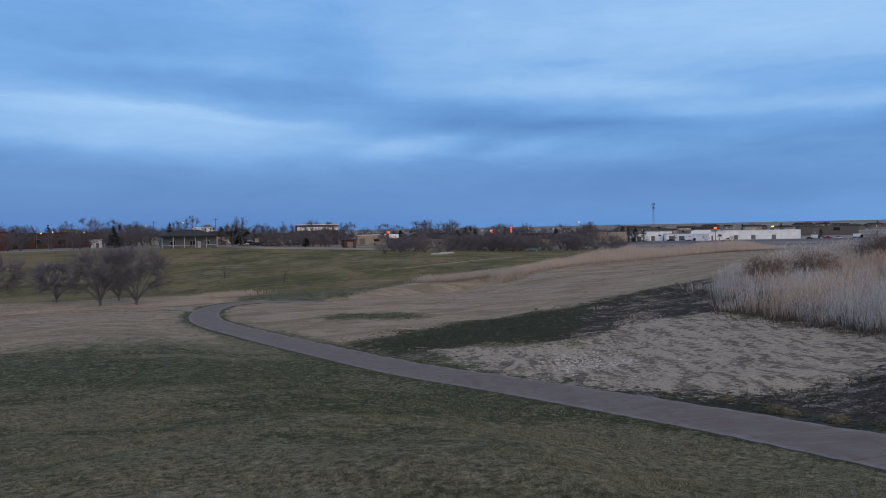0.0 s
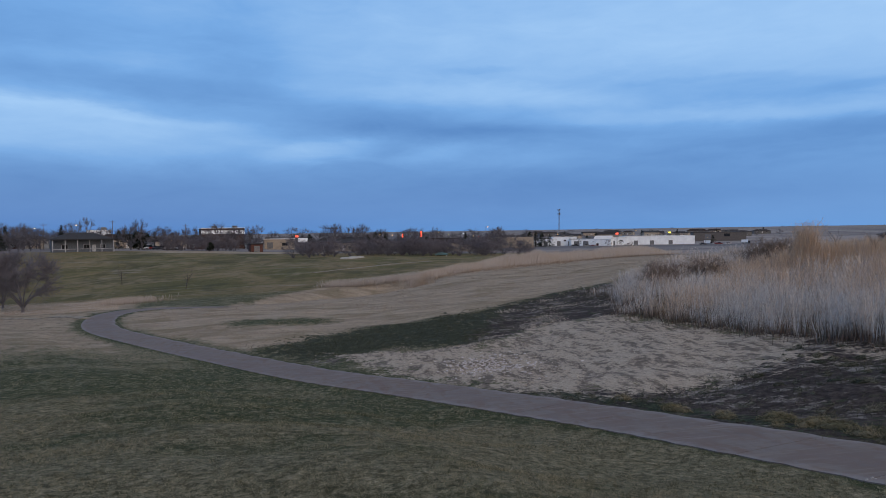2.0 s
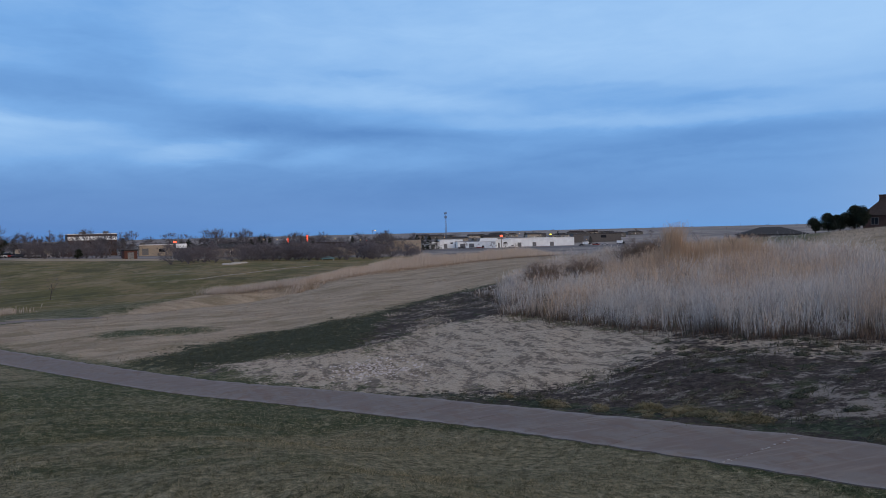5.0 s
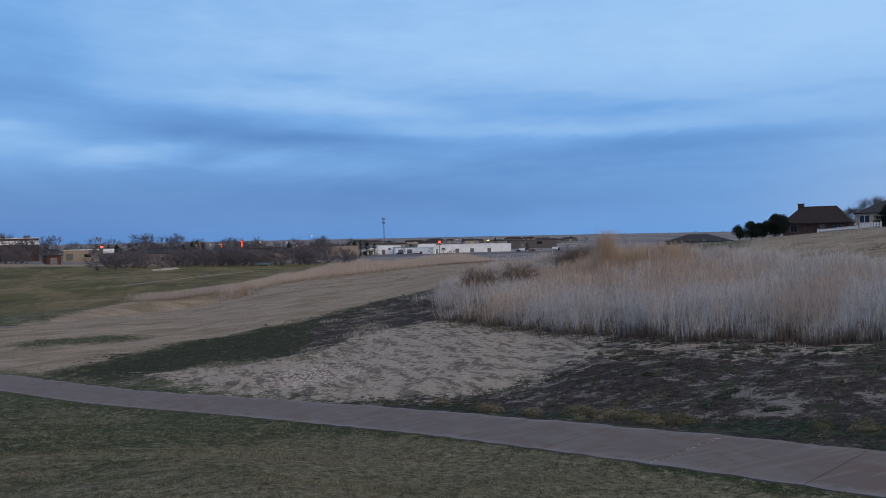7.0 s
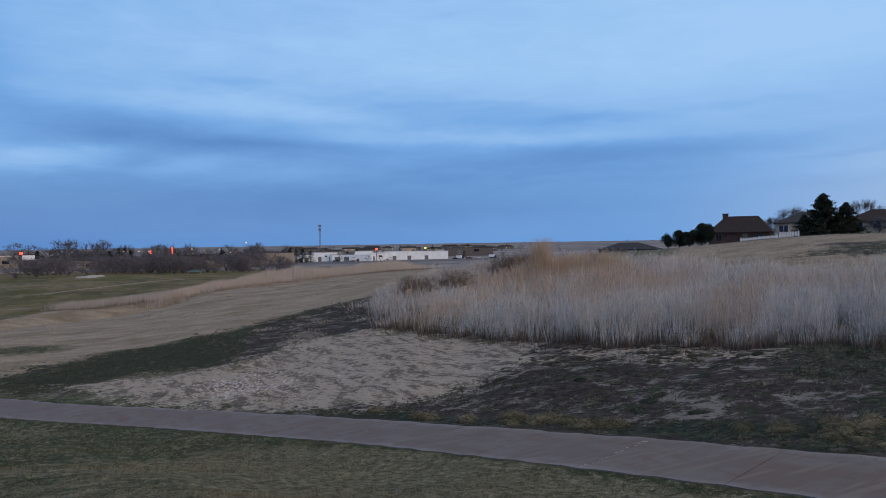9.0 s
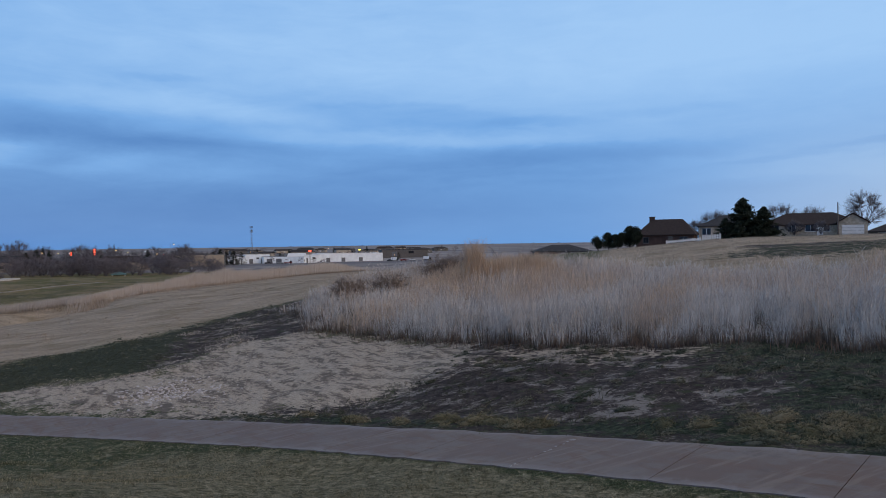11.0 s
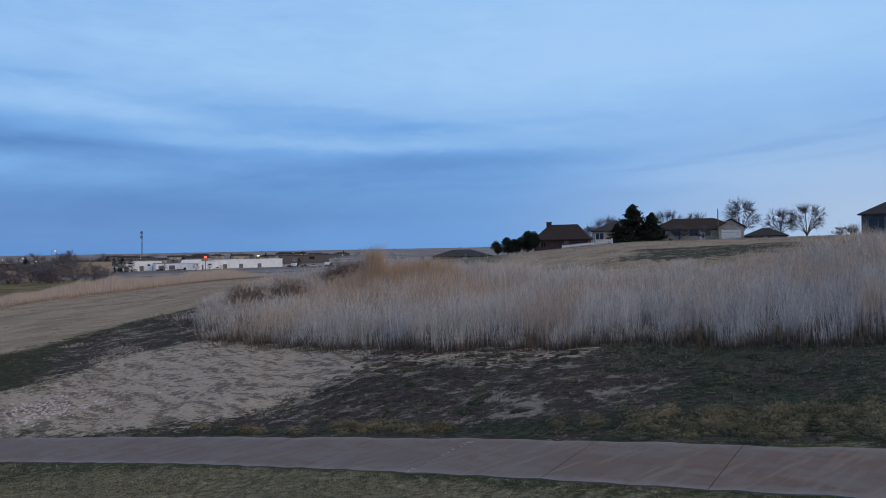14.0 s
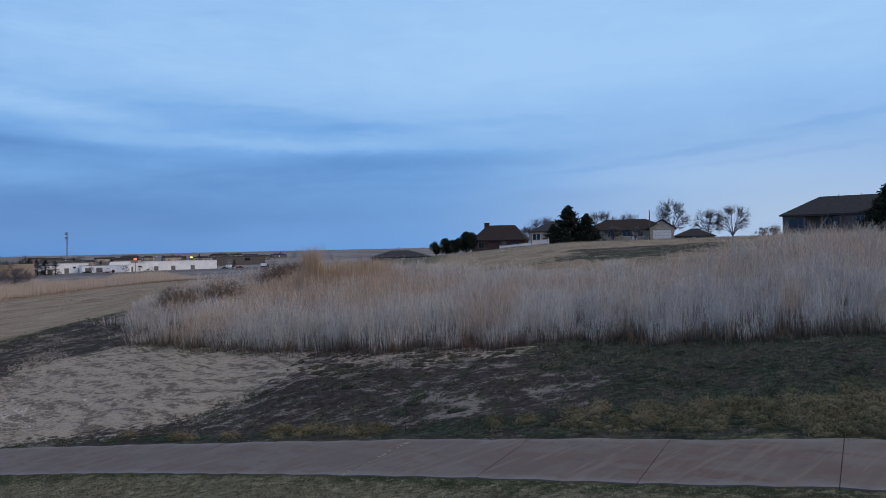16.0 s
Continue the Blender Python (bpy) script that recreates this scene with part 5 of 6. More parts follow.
def house(name, b, r, w, d, wall_h, rise, wall, roof, label, turn=0.0, windows=(), doors=(), chimney=None, hip=True, trim=None, dz=0.0, group="", porch=None, garage=None, vents=()):
    """A house whose front faces the middle of the place, then turned by some degrees; x runs along the front."""
    h = base(name, at(b, r, dz) @ pose(0, 0, 0, 0, 0, turn), label, "house", group)
    part("wall", block(-w / 2, w / 2, -d / 2, d / 2, -1.5, wall_h - 0.16), wall, h)
    top = part("roof", roof_mesh(w, d, wall_h, rise, 0.45, hip), roof, h)
    for x, z, ww, hh in windows:
        window(h, x, -d / 2, z, ww, hh, trim or MAT_TRIM)
    for x, ww, hh in doors:
        dr = part("door", block(x - ww / 2, x + ww / 2, -d / 2 - 0.07, -d / 2 + 0.02, -0.2, hh), trim or MAT_TRIM, h)
        part("door_handle", block(x + ww * 0.32, x + ww * 0.4, -d / 2 - 0.12, -d / 2 - 0.07, 0.95, 1.05), MAT_STEEL, dr)
    if chimney:
        x, y, z = chimney
        ch = part("chimney", block(x - 0.5, x + 0.5, y - 0.35, y + 0.35, wall_h - 0.5, z), MAT_BRICK, h)
        part("chimney_cap", block(x - 0.58, x + 0.58, y - 0.43, y + 0.43, z, z + 0.14), MAT_STONE, ch)
    for x, y, z in vents:
        part("vent_pipe", tube(bmesh.new(), (x, y, z), (x, y, z + 0.5), 0.09, 0.09, 6), MAT_TRIM, top)
    if porch:
        x0, x1, dep, n = porch
        deck = part("porch_floor", block(x0, x1, -d / 2 - dep, -d / 2, -0.2, 0.0), MAT_STONE, h)
        part("porch_roof", block(x0 - 0.2, x1 + 0.2, -d / 2 - dep - 0.2, -d / 2, wall_h - 0.32, wall_h - 0.18), roof, h)
        for k in range(n):
            px = x0 + 0.1 + (x1 - x0 - 0.2) * k / (n - 1)
            part("porch_post", block(px - 0.1, px + 0.1, -d / 2 - dep + 0.05, -d / 2 - dep + 0.25, 0.0, wall_h - 0.32), trim or MAT_TRIM, h)
        part("porch_rail", block(x0, x1, -d / 2 - dep + 0.1, -d / 2 - dep + 0.18, 0.85, 0.97), trim or MAT_TRIM, deck)
    if garage:
        x, gw, gh = garage
        g = part("garage_wing", block(x - gw / 2, x + gw / 2, -d / 2 - 3, -d / 2, -1.5, gh), wall, h)
        rf = bmesh.new()
        pts = [(x - gw / 2 - 0.4, -d / 2 - 3.4, gh - 0.2), (x, -d / 2 - 3.4, gh + gw * 0.33), (x + gw / 2 + 0.4, -d / 2 - 3.4, gh - 0.2)]
        fr = [rf.verts.new(p) for p in pts]
        bk = [rf.verts.new((p[0], 0, p[2])) for p in pts]
        fr2 = [rf.verts.new((p[0], p[1], p[2] + 0.18)) for p in pts]
        bk2 = [rf.verts.new((p[0], 0, p[2] + 0.18)) for p in pts]
        for u, v, q, s in ((fr2[0], fr2[1], bk2[1], bk2[0]), (fr2[1], fr2[2], bk2[2], bk2[1]), (fr[0], fr[1], fr2[1], fr2[0]), (fr[1], fr[2], fr2[2], fr2[1]), (fr[1], fr[0], bk[0], bk[1]), (fr[2], fr[1], bk[1], bk[2])):
            rf.faces.new((u, v, q, s))
        part("garage_roof", rf, roof, h)
        tri = bmesh.new()
        tv = [tri.verts.new(p) for p in ((x - gw / 2, -d / 2 - 3, gh), (x + gw / 2, -d / 2 - 3, gh), (x, -d / 2 - 3, gh + gw * 0.31))]
        tb = [tri.verts.new((v.co.x, -d / 2 - 2.9, v.co.z)) for v in tv]
        tri.faces.new(tv)
        tri.faces.new(tb[::-1])
        for k in range(3):
            tri.faces.new((tv[k], tb[k], tb[(k + 1) % 3], tv[(k + 1) % 3]))
        part("gable", tri, wall, h)
        gd = part("garage_door", block(x - gw * 0.38, x + gw * 0.38, -d / 2 - 3.06, -d / 2 - 2.98, -0.1, gh - 0.5), MAT_TRIM, g)
        for k in range(1, 4):
            z = -0.1 + (gh - 0.4) * k / 4
            part("door_rib", block(x - gw * 0.38, x + gw * 0.38, -d / 2 - 3.08, -d / 2 - 3.062, z - 0.03, z), MAT_STEEL, gd)
    return h


def shed_block(name, b, r, w, d, h, wall, label, turn=0.0, doors=(), windows=(), units=0, trim=None, dz=0.0, band=None, category="building"):
    """A flat-roofed commercial building with a parapet, doors and roof units."""
    ob = base(name, at(b, r, dz) @ pose(0, 0, 0, 0, 0, turn), label, category)
    part("wall", block(-w / 2, w / 2, 0, d, -3, h), wall, ob)
    roof = part("roof", block(-w / 2 - 0.15, w / 2 + 0.15, -0.15, d + 0.15, h, h + 0.35), trim or MAT_TRIM, ob)
    if band:
        part("fascia", block(-w / 2 - 0.1, w / 2 + 0.1, -0.12, -0.003, h * 0.72, h * 0.9), band, ob)
    for x, ww, hh in doors:
        part("loading_door", block(x - ww / 2, x + ww / 2, -0.1, 0.02, -0.5, hh), MAT_STEEL, ob)
    for x, z, ww, hh in windows:
        win = part("window", block(x - ww / 2 - 0.1, x + ww / 2 + 0.1, -0.06, 0.02, z - 0.1, z + hh + 0.1), MAT_STONE, ob)
        part("pane", block(x - ww / 2, x + ww / 2, -0.09, -0.062, z, z + hh), MAT_GLASS, win)
    rng = random.Random(int(abs(b) * 100))
    for k in range(units):
        x, y = rng.uniform(-w * 0.45, w * 0.45), rng.uniform(d * 0.2, d * 0.8)
        part("roof_unit", block(x - 1.2, x + 1.2, y - 1, y + 1, h + 0.35, h + rng.uniform(1.3, 2)), MAT_GREY, roof)
    return ob


def vehicle(b, r, paint, kind, turn):
    """A parked car, van or truck."""
    label = {"car": "parked saloon car", "van": "parked box van", "truck": "parked pickup truck"}[kind] + " on the town's verge"
    v = base(kind if kind != "truck" else "pickup_truck", at(b, r) @ pose(0, 0, 0, 0, 0, turn), label, kind, "vehicles in town")
    length = {"car": 4.5, "van": 6.0, "truck": 5.4}[kind]
    bm = block(-length / 2, length / 2, -0.9, 0.9, 0.35, 0.95)
    part("body", bm, paint, v, "", 0.12)
    if kind == "car":
        part("cabin", block(-1.3, 1.0, -0.78, 0.78, 0.9, 1.45), MAT_GLASS, v, "dark glazed cabin", 0.2)
    elif kind == "van":
        part("cargo_box", block(-length / 2, 1.2, -1.05, 1.05, 0.9, 2.9), MAT_WHITE, v, "white cargo box", 0.05)
        part("cabin", block(1.3, 2.8, -0.9, 0.9, 0.9, 2.0), MAT_GLASS, v, "", 0.15)
    else:
        part("cabin", block(-0.4, 1.3, -0.82, 0.82, 0.9, 1.7), MAT_GLASS, v, "", 0.18)
        part("bed_wall", block(-2.7, -0.5, 0.78, 0.9, 0.9, 1.2), paint, v)
    for x in (-length * 0.31, length * 0.31):
        for y in (-0.85, 0.85):
            wh = part("wheel", tube(bmesh.new(), (x, y - 0.1, 0.33), (x, y + 0.1, 0.33), 0.33, 0.33, 12), MAT_TYRE, v)
            part("rim", tube(bmesh.new(), (x, y - 0.115, 0.33), (x, y + 0.115, 0.33), 0.18, 0.18, 8), MAT_STEEL, wh)
    return v


def lamp_pole(name, b, r, h, glow_mat, label, size=0.6, arm=1.5, heads=1):
    p = base(name, at(b, r), label, "street lamp" if heads == 1 else "traffic light", "lights in town")
    part("pole", tube(bmesh.new(), (0, 0, -0.3), (0, 0, h), 0.12, 0.07, 8), MAT_STEEL, p)
    part("arm", tube(bmesh.new(), (0, 0, h - 0.1), (arm, -0.2, h), 0.05, 0.05, 6), MAT_STEEL, p)
    if heads == 1:
        hd = part("lamp_head", block(arm - size * 0.5, arm + size * 0.5, -0.45, 0.05, h - 0.02, h + 0.14), MAT_STEEL, p)
        part("lens", block(arm - size * 0.45, arm + size * 0.45, -0.5, 0.0, h - 0.02 - size * 0.5, h - 0.024), glow_mat, hd)
    else:
        hd = part("signal_box", block(arm - 0.45, arm + 0.45, -0.2, 0.1, h - 2.6, h + 0.3), MAT_DARK, p)
        for k in range(heads):
            part("lens", tube(bmesh.new(), (arm, -0.34, h - 0.2 - k * 0.95), (arm, -0.2, h - 0.2 - k * 0.95), size * 0.7, size * 0.7, 10), glow_mat, hd)
    return p


def utility_pole(b, r, h, cross=True):
    p = base("utility_pole", at(b, r), "bare wooden utility pole with a crossarm", "pole", "utility poles")
    part("pole", tube(bmesh.new(), (0, 0, -0.5), (0, 0, h), 0.13, 0.08, 8), MAT_POLE, p)
    if cross:
        arm = part("crossarm", block(-1.0, 1.0, -0.05, 0.05, h - 0.9, h - 0.8), MAT_POLE, p)
        for x in (-1.1, -0.4, 0.4, 1.1):
            part("insulator", tube(bmesh.new(), (x, 0, h - 0.75), (x, 0, h - 0.5), 0.06, 0.04, 6), MAT_GREY, arm)
    return p


# ---- houses on the rise ----
house("bungalow", 40.8, 200, 15, 10, 2.5, 1.75, MAT_STONE, MAT_SHINGLE_GREY, "low bungalow with a grey hipped roof behind tall grass", 8, dz=-1.2, windows=[(-4, 0.8, 1.4, 1.2), (3, 0.8, 1.8, 1.2)], doors=[(0, 1, 2.1)])
house("brick_house", 48.9, 150, 10.5, 9.5, 1.9, 3.1, MAT_BRICK, MAT_SHINGLE_BROWN, "dark brick house with a brown hipped roof and chimney", -6, [(-3.6, 0.3, 1.0, 1.1), (3.4, 0.3, 1.2, 1.1)], [(1.0, 0.9, 1.6)], chimney=(-3.0, 0.3, 5.45), hip=0.54, trim=MAT_STONE)
house("white_house", 53.4, 158, 12, 9, 2.7, 2.2, MAT_CREAM, MAT_SHINGLE_GREY, "pale sided house with a grey hipped roof", 0, [(-4.6, 0.9, 1.6, 1.3), (-1.5, 0.9, 1.2, 1.3), (3, 0.9, 1.8, 1.3)], [(0.6, 1.0, 2.1)])
house("ranch_house", 58.6, 155, 17, 9, 2.2, 2.3, MAT_CREAM, MAT_SHINGLE_BROWN, "long cream ranch house with brown roof and white garage", 2, [(-6.2, 0.9, 1.6, 1.2), (-3.2, 0.9, 1.2, 1.2), (0, 0.9, 1.8, 1.2), (2.6, 0.9, 1.0, 1.2)], [(1.5, 1.0, 2.1)], garage=(6.6, 4.6, 2.4))
house("dark_bungalow", 63.6, 195, 9.5, 8, 2.2, 1.9, MAT_GREY, MAT_SHINGLE, "low house with a dark hipped roof", 0, dz=-1.3, windows=[(-2, 0.8, 1.4, 1.1), (2, 0.8, 1.4, 1.1)], doors=[(0, 1, 2.0)])
house("large_house", 75.75, 122, 25, 9, 2.75, 2.75, MAT_STONE, MAT_SHINGLE_GREY, "large stone ranch house with a slate grey hipped roof", -3,
      [(-10.4, 0.1, 2.4, 2.1), (-6.8, 0.5, 1.0, 1.8), (-5.3, 0.5, 1.0, 1.8), (-2.4, 0.6, 0.9, 1.7), (-1.2, 0.6, 0.9, 1.7), (2, 0.6, 1.2, 1.6)], [(-8.6, 1.0, 2.1)],
      porch=(-9.4, -4.6, 2.2, 3), trim=MAT_STONE, vents=((-5.5, 0.4, 5.2), (-2.6, 0.4, 5.2), (0.4, 0.4, 5.2)))
conifer("spruce", 5, 6.4, 8.0, at(54.2, 132), "dark green spruce beside pale house", "conifers on the rise", 4200)
conifer("spruce", 6, 4.9, 6.6, at(55.6, 133), "dark green spruce beside pale house", "conifers on the rise", 3200)
conifer("spruce", 8, 3.4, 4.6, at(53.0, 131), "dark green spruce beside pale house", "conifers on the rise", 2000)
conifer("spruce", 7, 6.2, 8.4, at(76.4, 104), "dark green spruce before large stone house", "conifers on the rise", 4200)
for k, (b, h, w) in enumerate(((43.7, 2.4, 3.0), (44.5, 3.0, 3.2), (45.2, 3.0, 3.0), (46.1, 4.1, 3.2), (46.6, 3.2, 2.2))):
    juniper("juniper", 40 + k, h, w, at(b, 122 + 2 * (k % 2)), "dark evergreen juniper at a garden's edge", "junipers by the brick house")
for k, (b, h) in enumerate(((69.0, 1.6), (68.3, 1.2))):
    juniper("garden_shrub", 60 + k, h, 1.8, at(b, 112), "low dark garden shrub beside stone house", "garden shrubs", MAT_TWIG, 900)
for k, (b, r, h, sp, _) in enumerate(((52.3, 185, 7.6, 1.0, 0), (56.7, 190, 8.4, 1.1, 0), (58.9, 180, 6.9, 1.1, 1), (48.3, 190, 6.4, 1.1, 1), (61.9, 165, 8.4, 1.0, 0), (64.6, 205, 8.0, 1.0, 0), (66.3, 205, 9.0, 1.1, 0), (51.0, 195, 6.0, 1.0, 1), (57.6, 150, 3.0, 1.1, 1), (59.3, 146, 2.6, 1.1, 1), (79, 150, 8, 1, 0))):
    dome_tree("garden_tree", 100 + k, h, h * 1.12 * sp, at(b, r), "leafless garden tree with rounded crown beside houses", "bare trees on the rise", 22, 3200, MAT_TWIG_TOWN, 0.015, 0.10)


def picket_fence(b0, b1, r, h):
    """A white vinyl fence: rails, posts and boards, each its own piece."""
    f = base("garden_fence", at((b0 + b1) / 2, r), "white vinyl picket fence along a garden", "fence")
    half = r * radians(b1 - b0) / 2
    n = int(2 * half / 0.32)
    brd, pst = block(-0.12, 0.12, -0.02, 0.02, 0.1, h), block(-0.08, 0.08, -0.08, 0.08, -0.4, h + 0.1)
    first = part("board", brd, MAT_TRIM, f)
    post = part("post", pst, MAT_TRIM, f)
    inv = f.matrix_world.inverted()

    def spot(u):
        w = f.matrix_world @ Vector((u, 0, 0))
        w.z = float(ground(w.x, w.y)[0])
        return inv @ w

    for k in range(n + 1):
        p = spot(-half + 2 * half * k / n)
        for src, want in ((first, True), (post, k % 7 == 0)):
            if want:
                ob = src if k == 0 else new(src.name.split(".")[0], src.data)
                ob.parent = f
                ob.location = p
    for z in (0.3, h - 0.25):
        for k in range(0, n - 6, 7):
            a, b = spot(-half + 2 * half * k / n), spot(-half + 2 * half * (k + 7) / n)
            part("rail", tube(bmesh.new(), (a.x, 0.04, a.z + z), (b.x, 0.04, b.z + z), 0.05, 0.05, 4), MAT_TRIM, f)


picket_fence(48.8, 51.2, 112, 0.5)
picket_fence(51.4, 52.6, 116, 0.8)
utility_pole(60.35, 140, 5.6, False)

# ---- the works beyond the bank ----
shed_block("warehouse", 14.85, 548, 9, 12, 4.0, MAT_WHITE, "small white metal shed with dark doors", 10, [(1, 3, 3)], [], 0)
shed_block("warehouse", 15.7, 545, 11, 14, 5.0, MAT_WHITE, "small white metal shed with dark doors", 10, [(-3, 3, 3)], [], 0)
shed_block("warehouse", 16.9, 560, 18, 20, 6.4, MAT_WHITE, "white metal factory hall with dark doors", 10, [(-5, 3, 3.5), (4, 3, 3.5)], [(0, 3.4, 1.6, 1)], 2)
shed_block("warehouse", 18.4, 552, 20, 20, 4.8, MAT_WHITE, "white metal factory hall with grey openings", 10, [(-6, 4, 3.4), (1, 4, 3.4), (7, 2.5, 3)], [], 2, MAT_STEEL)
house("office_building", 19.9, 540, 11, 12, 5.0, 2.4, MAT_WHITE, MAT_TRIM, "white works office under a pale gabled roof", 80, [(-3, 1, 1.4, 1.4)], [], hip=False)
shed_block("warehouse", 20.9, 548, 14, 20, 5.6, MAT_WHITE, "white metal factory hall with grey openings", 10, [(-3, 3, 3.4)], [(3, 3, 2, 1)], 1)
shed_block("warehouse", 24.1, 570, 52, 30, 6.2, MAT_WHITE, "long white metal warehouse with a pale roof", 12, [(-18, 3, 3.2), (-6, 3, 3.2), (8, 3, 3.2)], [], 2)
shed_block("store_building", 28.4, 680, 44, 25, 5.6, MAT_STONE, "low brown brick store with a dark roof", 8, [(-10, 5, 4)], [(6, 2, 5, 2.5)], 2, MAT_SHINGLE, 2.0)
shed_block("beige_building", 12.6, 470, 30, 18, 6.4, MAT_BEIGE, "long windowless beige building", 0, [(-10, 3, 3)], [], 1, MAT_BEIGE, 0.5)
for k, (b, r) in enumerate(((14.4, 520), (17.7, 530), (18.6, 528), (19.2, 530), (21.7, 532), (27.2, 540), (27.6, 545), (28.3, 545), (29.0, 548), (30.2, 552))):
    vehicle(b, r, MAT_CARS[k % 4], ("van", "truck", "car")[k % 3], 20 * (k % 3) - 10)


def lattice_tower(b, r, h):
    """A slim lattice mast with antenna panels."""
    t = base("radio_mast", at(b, r), "tall grey lattice radio mast with antenna panels", "radio mast")
    for k in range(3):
        a = 2.094 * k
        part("leg", tube(bmesh.new(), (0.9 * math.cos(a), 0.9 * math.sin(a), -1), (0.45 * math.cos(a), 0.45 * math.sin(a), h), 0.16, 0.13, 6), MAT_STEEL, t)
    for k in range(14):
        z0, z1 = h * k / 14, h * (k + 1) / 14
        bm = bmesh.new()
        for s in range(3):
            q0, q1 = 0.9 - 0.45 * z0 / h, 0.9 - 0.45 * z1 / h
            a, c = 2.094 * s, 2.094 * (s + 1)
            tube(bm, (q0 * math.cos(a), q0 * math.sin(a), z0), (q1 * math.cos(c), q1 * math.sin(c), z1), 0.07, 0.07, 4)
        part("brace", bm, MAT_STEEL, t)
    for z in (h - 0.6, h - 4.0):
        for k in range(3):
            a = 2.094 * k + 0.5
            part("antenna_panel", block(1.0 * math.cos(a) - 0.2, 1.0 * math.cos(a) + 0.2, math.sin(a) - 0.2, math.sin(a) + 0.2, z - 1.0, z + 0.9), MAT_GREY, t)
    part("platform", tube(bmesh.new(), (0, 0, h - 1.7), (0, 0, h - 1.5), 1.1, 1.1, 10), MAT_STEEL, t)


lattice_tower(16.45, 600, 29.5)


def sign_board(b, r, h, w, t, mat, label):
    s = base("pole_sign", at(b, r), label, "sign", "lit signs in town")
    part("pole", tube(bmesh.new(), (0, 0, -0.5), (0, 0, h), 0.2, 0.2, 8), MAT_STEEL, s)
    cab = part("cabinet", block(-w / 2 - 0.12, w / 2 + 0.12, -0.25, 0.25, h - 0.12, h + t + 0.12), MAT_STEEL, s)
    part("panel", block(-w / 2, w / 2, -0.3, -0.254, h, h + t), mat, cab)


sign_board(20.9, 520, 8.2, 1.9, 1.2, GLOW_RED, "lit red pole sign beside white sheds")
sign_board(24.8, 600, 8.6, 1.9, 0.9, GLOW_YELLOW, "lit yellow pole sign behind white warehouse")
sign_board(-4.35, 345, 6.4, 1.3, 0.8, GLOW_RED, "lit red pole sign beside a road")
sign_board(-3.9, 345, 4.0, 4.5, 2.0, MAT_WHITE, "white pole sign beside a road")

# ---- the town ----
town = random.Random(7)
WALLS = (MAT_BEIGE, MAT_CREAM, MAT_GREY, MAT_BRICK, MAT_RED)
ROOFS = (MAT_SHINGLE, MAT_SHINGLE_BROWN, MAT_SHINGLE_GREY)
MAT_PORCH = plain("white_porch_paint", (0.42, 0.45, 0.50), 0.6)
MAT_SLATE = plain("slate_grey_siding", (0.105, 0.125, 0.155), 0.8)
house("clubhouse", -19.6, 250, 17, 10, 3.9, 1.9, MAT_SLATE, MAT_SHINGLE_GREY, "grey clubhouse with a wide white-posted porch", 4,
      [(-5, 0.9, 1.6, 1.3), (1, 0.9, 1.6, 1.3), (5.5, 0.9, 1.4, 1.3)], [(3, 1, 2.1)], porch=(-8.4, 8.4, 2.6, 6), dz=0.0, trim=MAT_PORCH)
shed_block("tall_building", -9.9, 430, 24, 16, 11.5, MAT_BRICK, "brick building with a white top storey", 6, [], [(-6, 6, 3, 1.6), (0, 6, 3, 1.6), (6, 6, 3, 1.6)], 2, MAT_WHITE, 0, MAT_WHITE)
shed_block("white_store", -18.5, 360, 10, 14, 7.4, MAT_WHITE, "white store with a lit fascia", 0, [], [(-3, 1, 5, 2.5), (4, 1, 4, 2.5)], 1, MAT_WHITE, 0.5)
shed_block("low_shop", -5.7, 395, 16, 12, 4.4, MAT_BEIGE, "low beige shop with a flat roof", 4, [(-5, 3, 2.8)], [(3, 1, 3, 1.4)], 1, MAT_TRIM, 1.2)
shed_block("red_barn", -7.4, 268, 4.2, 5, 2.7, MAT_RED, "small red-brown shed among bare trees", 10, [(0, 2, 2.2)], [], 0, MAT_SHINGLE)
shed_block("utility_box", -25.9, 298, 4.3, 3, 2.9, MAT_WHITE, "small white utility hut on the grass", 0, [(0.6, 1, 2)], [], 0, MAT_TRIM, 0, None, "hut")
shed_block("brick_row", -28.6, 335, 34, 14, 5.4, MAT_BRICK, "long low brick building with warm lights", 5, [], [(-12, 1, 3, 2), (-5, 1, 3, 2), (3, 1, 3, 2), (11, 1, 3, 2)], 2, MAT_SHINGLE, 0.8)
shed_block("red_building", -32.2, 300, 10, 10, 6.5, MAT_RED, "red building at the edge of town", 0, [], [(0, 1, 2, 1.6)], 0, MAT_SHINGLE)
for k, (b, r) in enumerate(((-2.2, 380), (-0.7, 365), (0.3, 400), (2.9, 370), (3.9, 395), (4.7, 360), (6.2, 400), (7.3, 380), (8.6, 400), (9.6, 385), (10.8, 410), (-13.6, 370), (-11.9, 380), (-22.6, 420), (-24.2, 430), (-16.9, 380), (-30.8, 380), (17.6, 660), (19.4, 700), (22.5, 700), (-34, 330), (-36, 300))):
    w = town.uniform(9, 15)
    house("town_house", b, r - 25, w, town.uniform(8, 10), town.uniform(2.8, 4.6), town.uniform(1.8, 2.8), WALLS[town.randrange(5)], ROOFS[town.randrange(3)], "small town house with a pitched shingle roof", town.uniform(-25, 25),
          [(-w * 0.28, 0.9, 1.5, 1.3), (w * 0.25, 0.9, 1.5, 1.3)], [(0, 1, 2.1)], hip=town.random() < 0.5, group="town houses", dz=0.3)


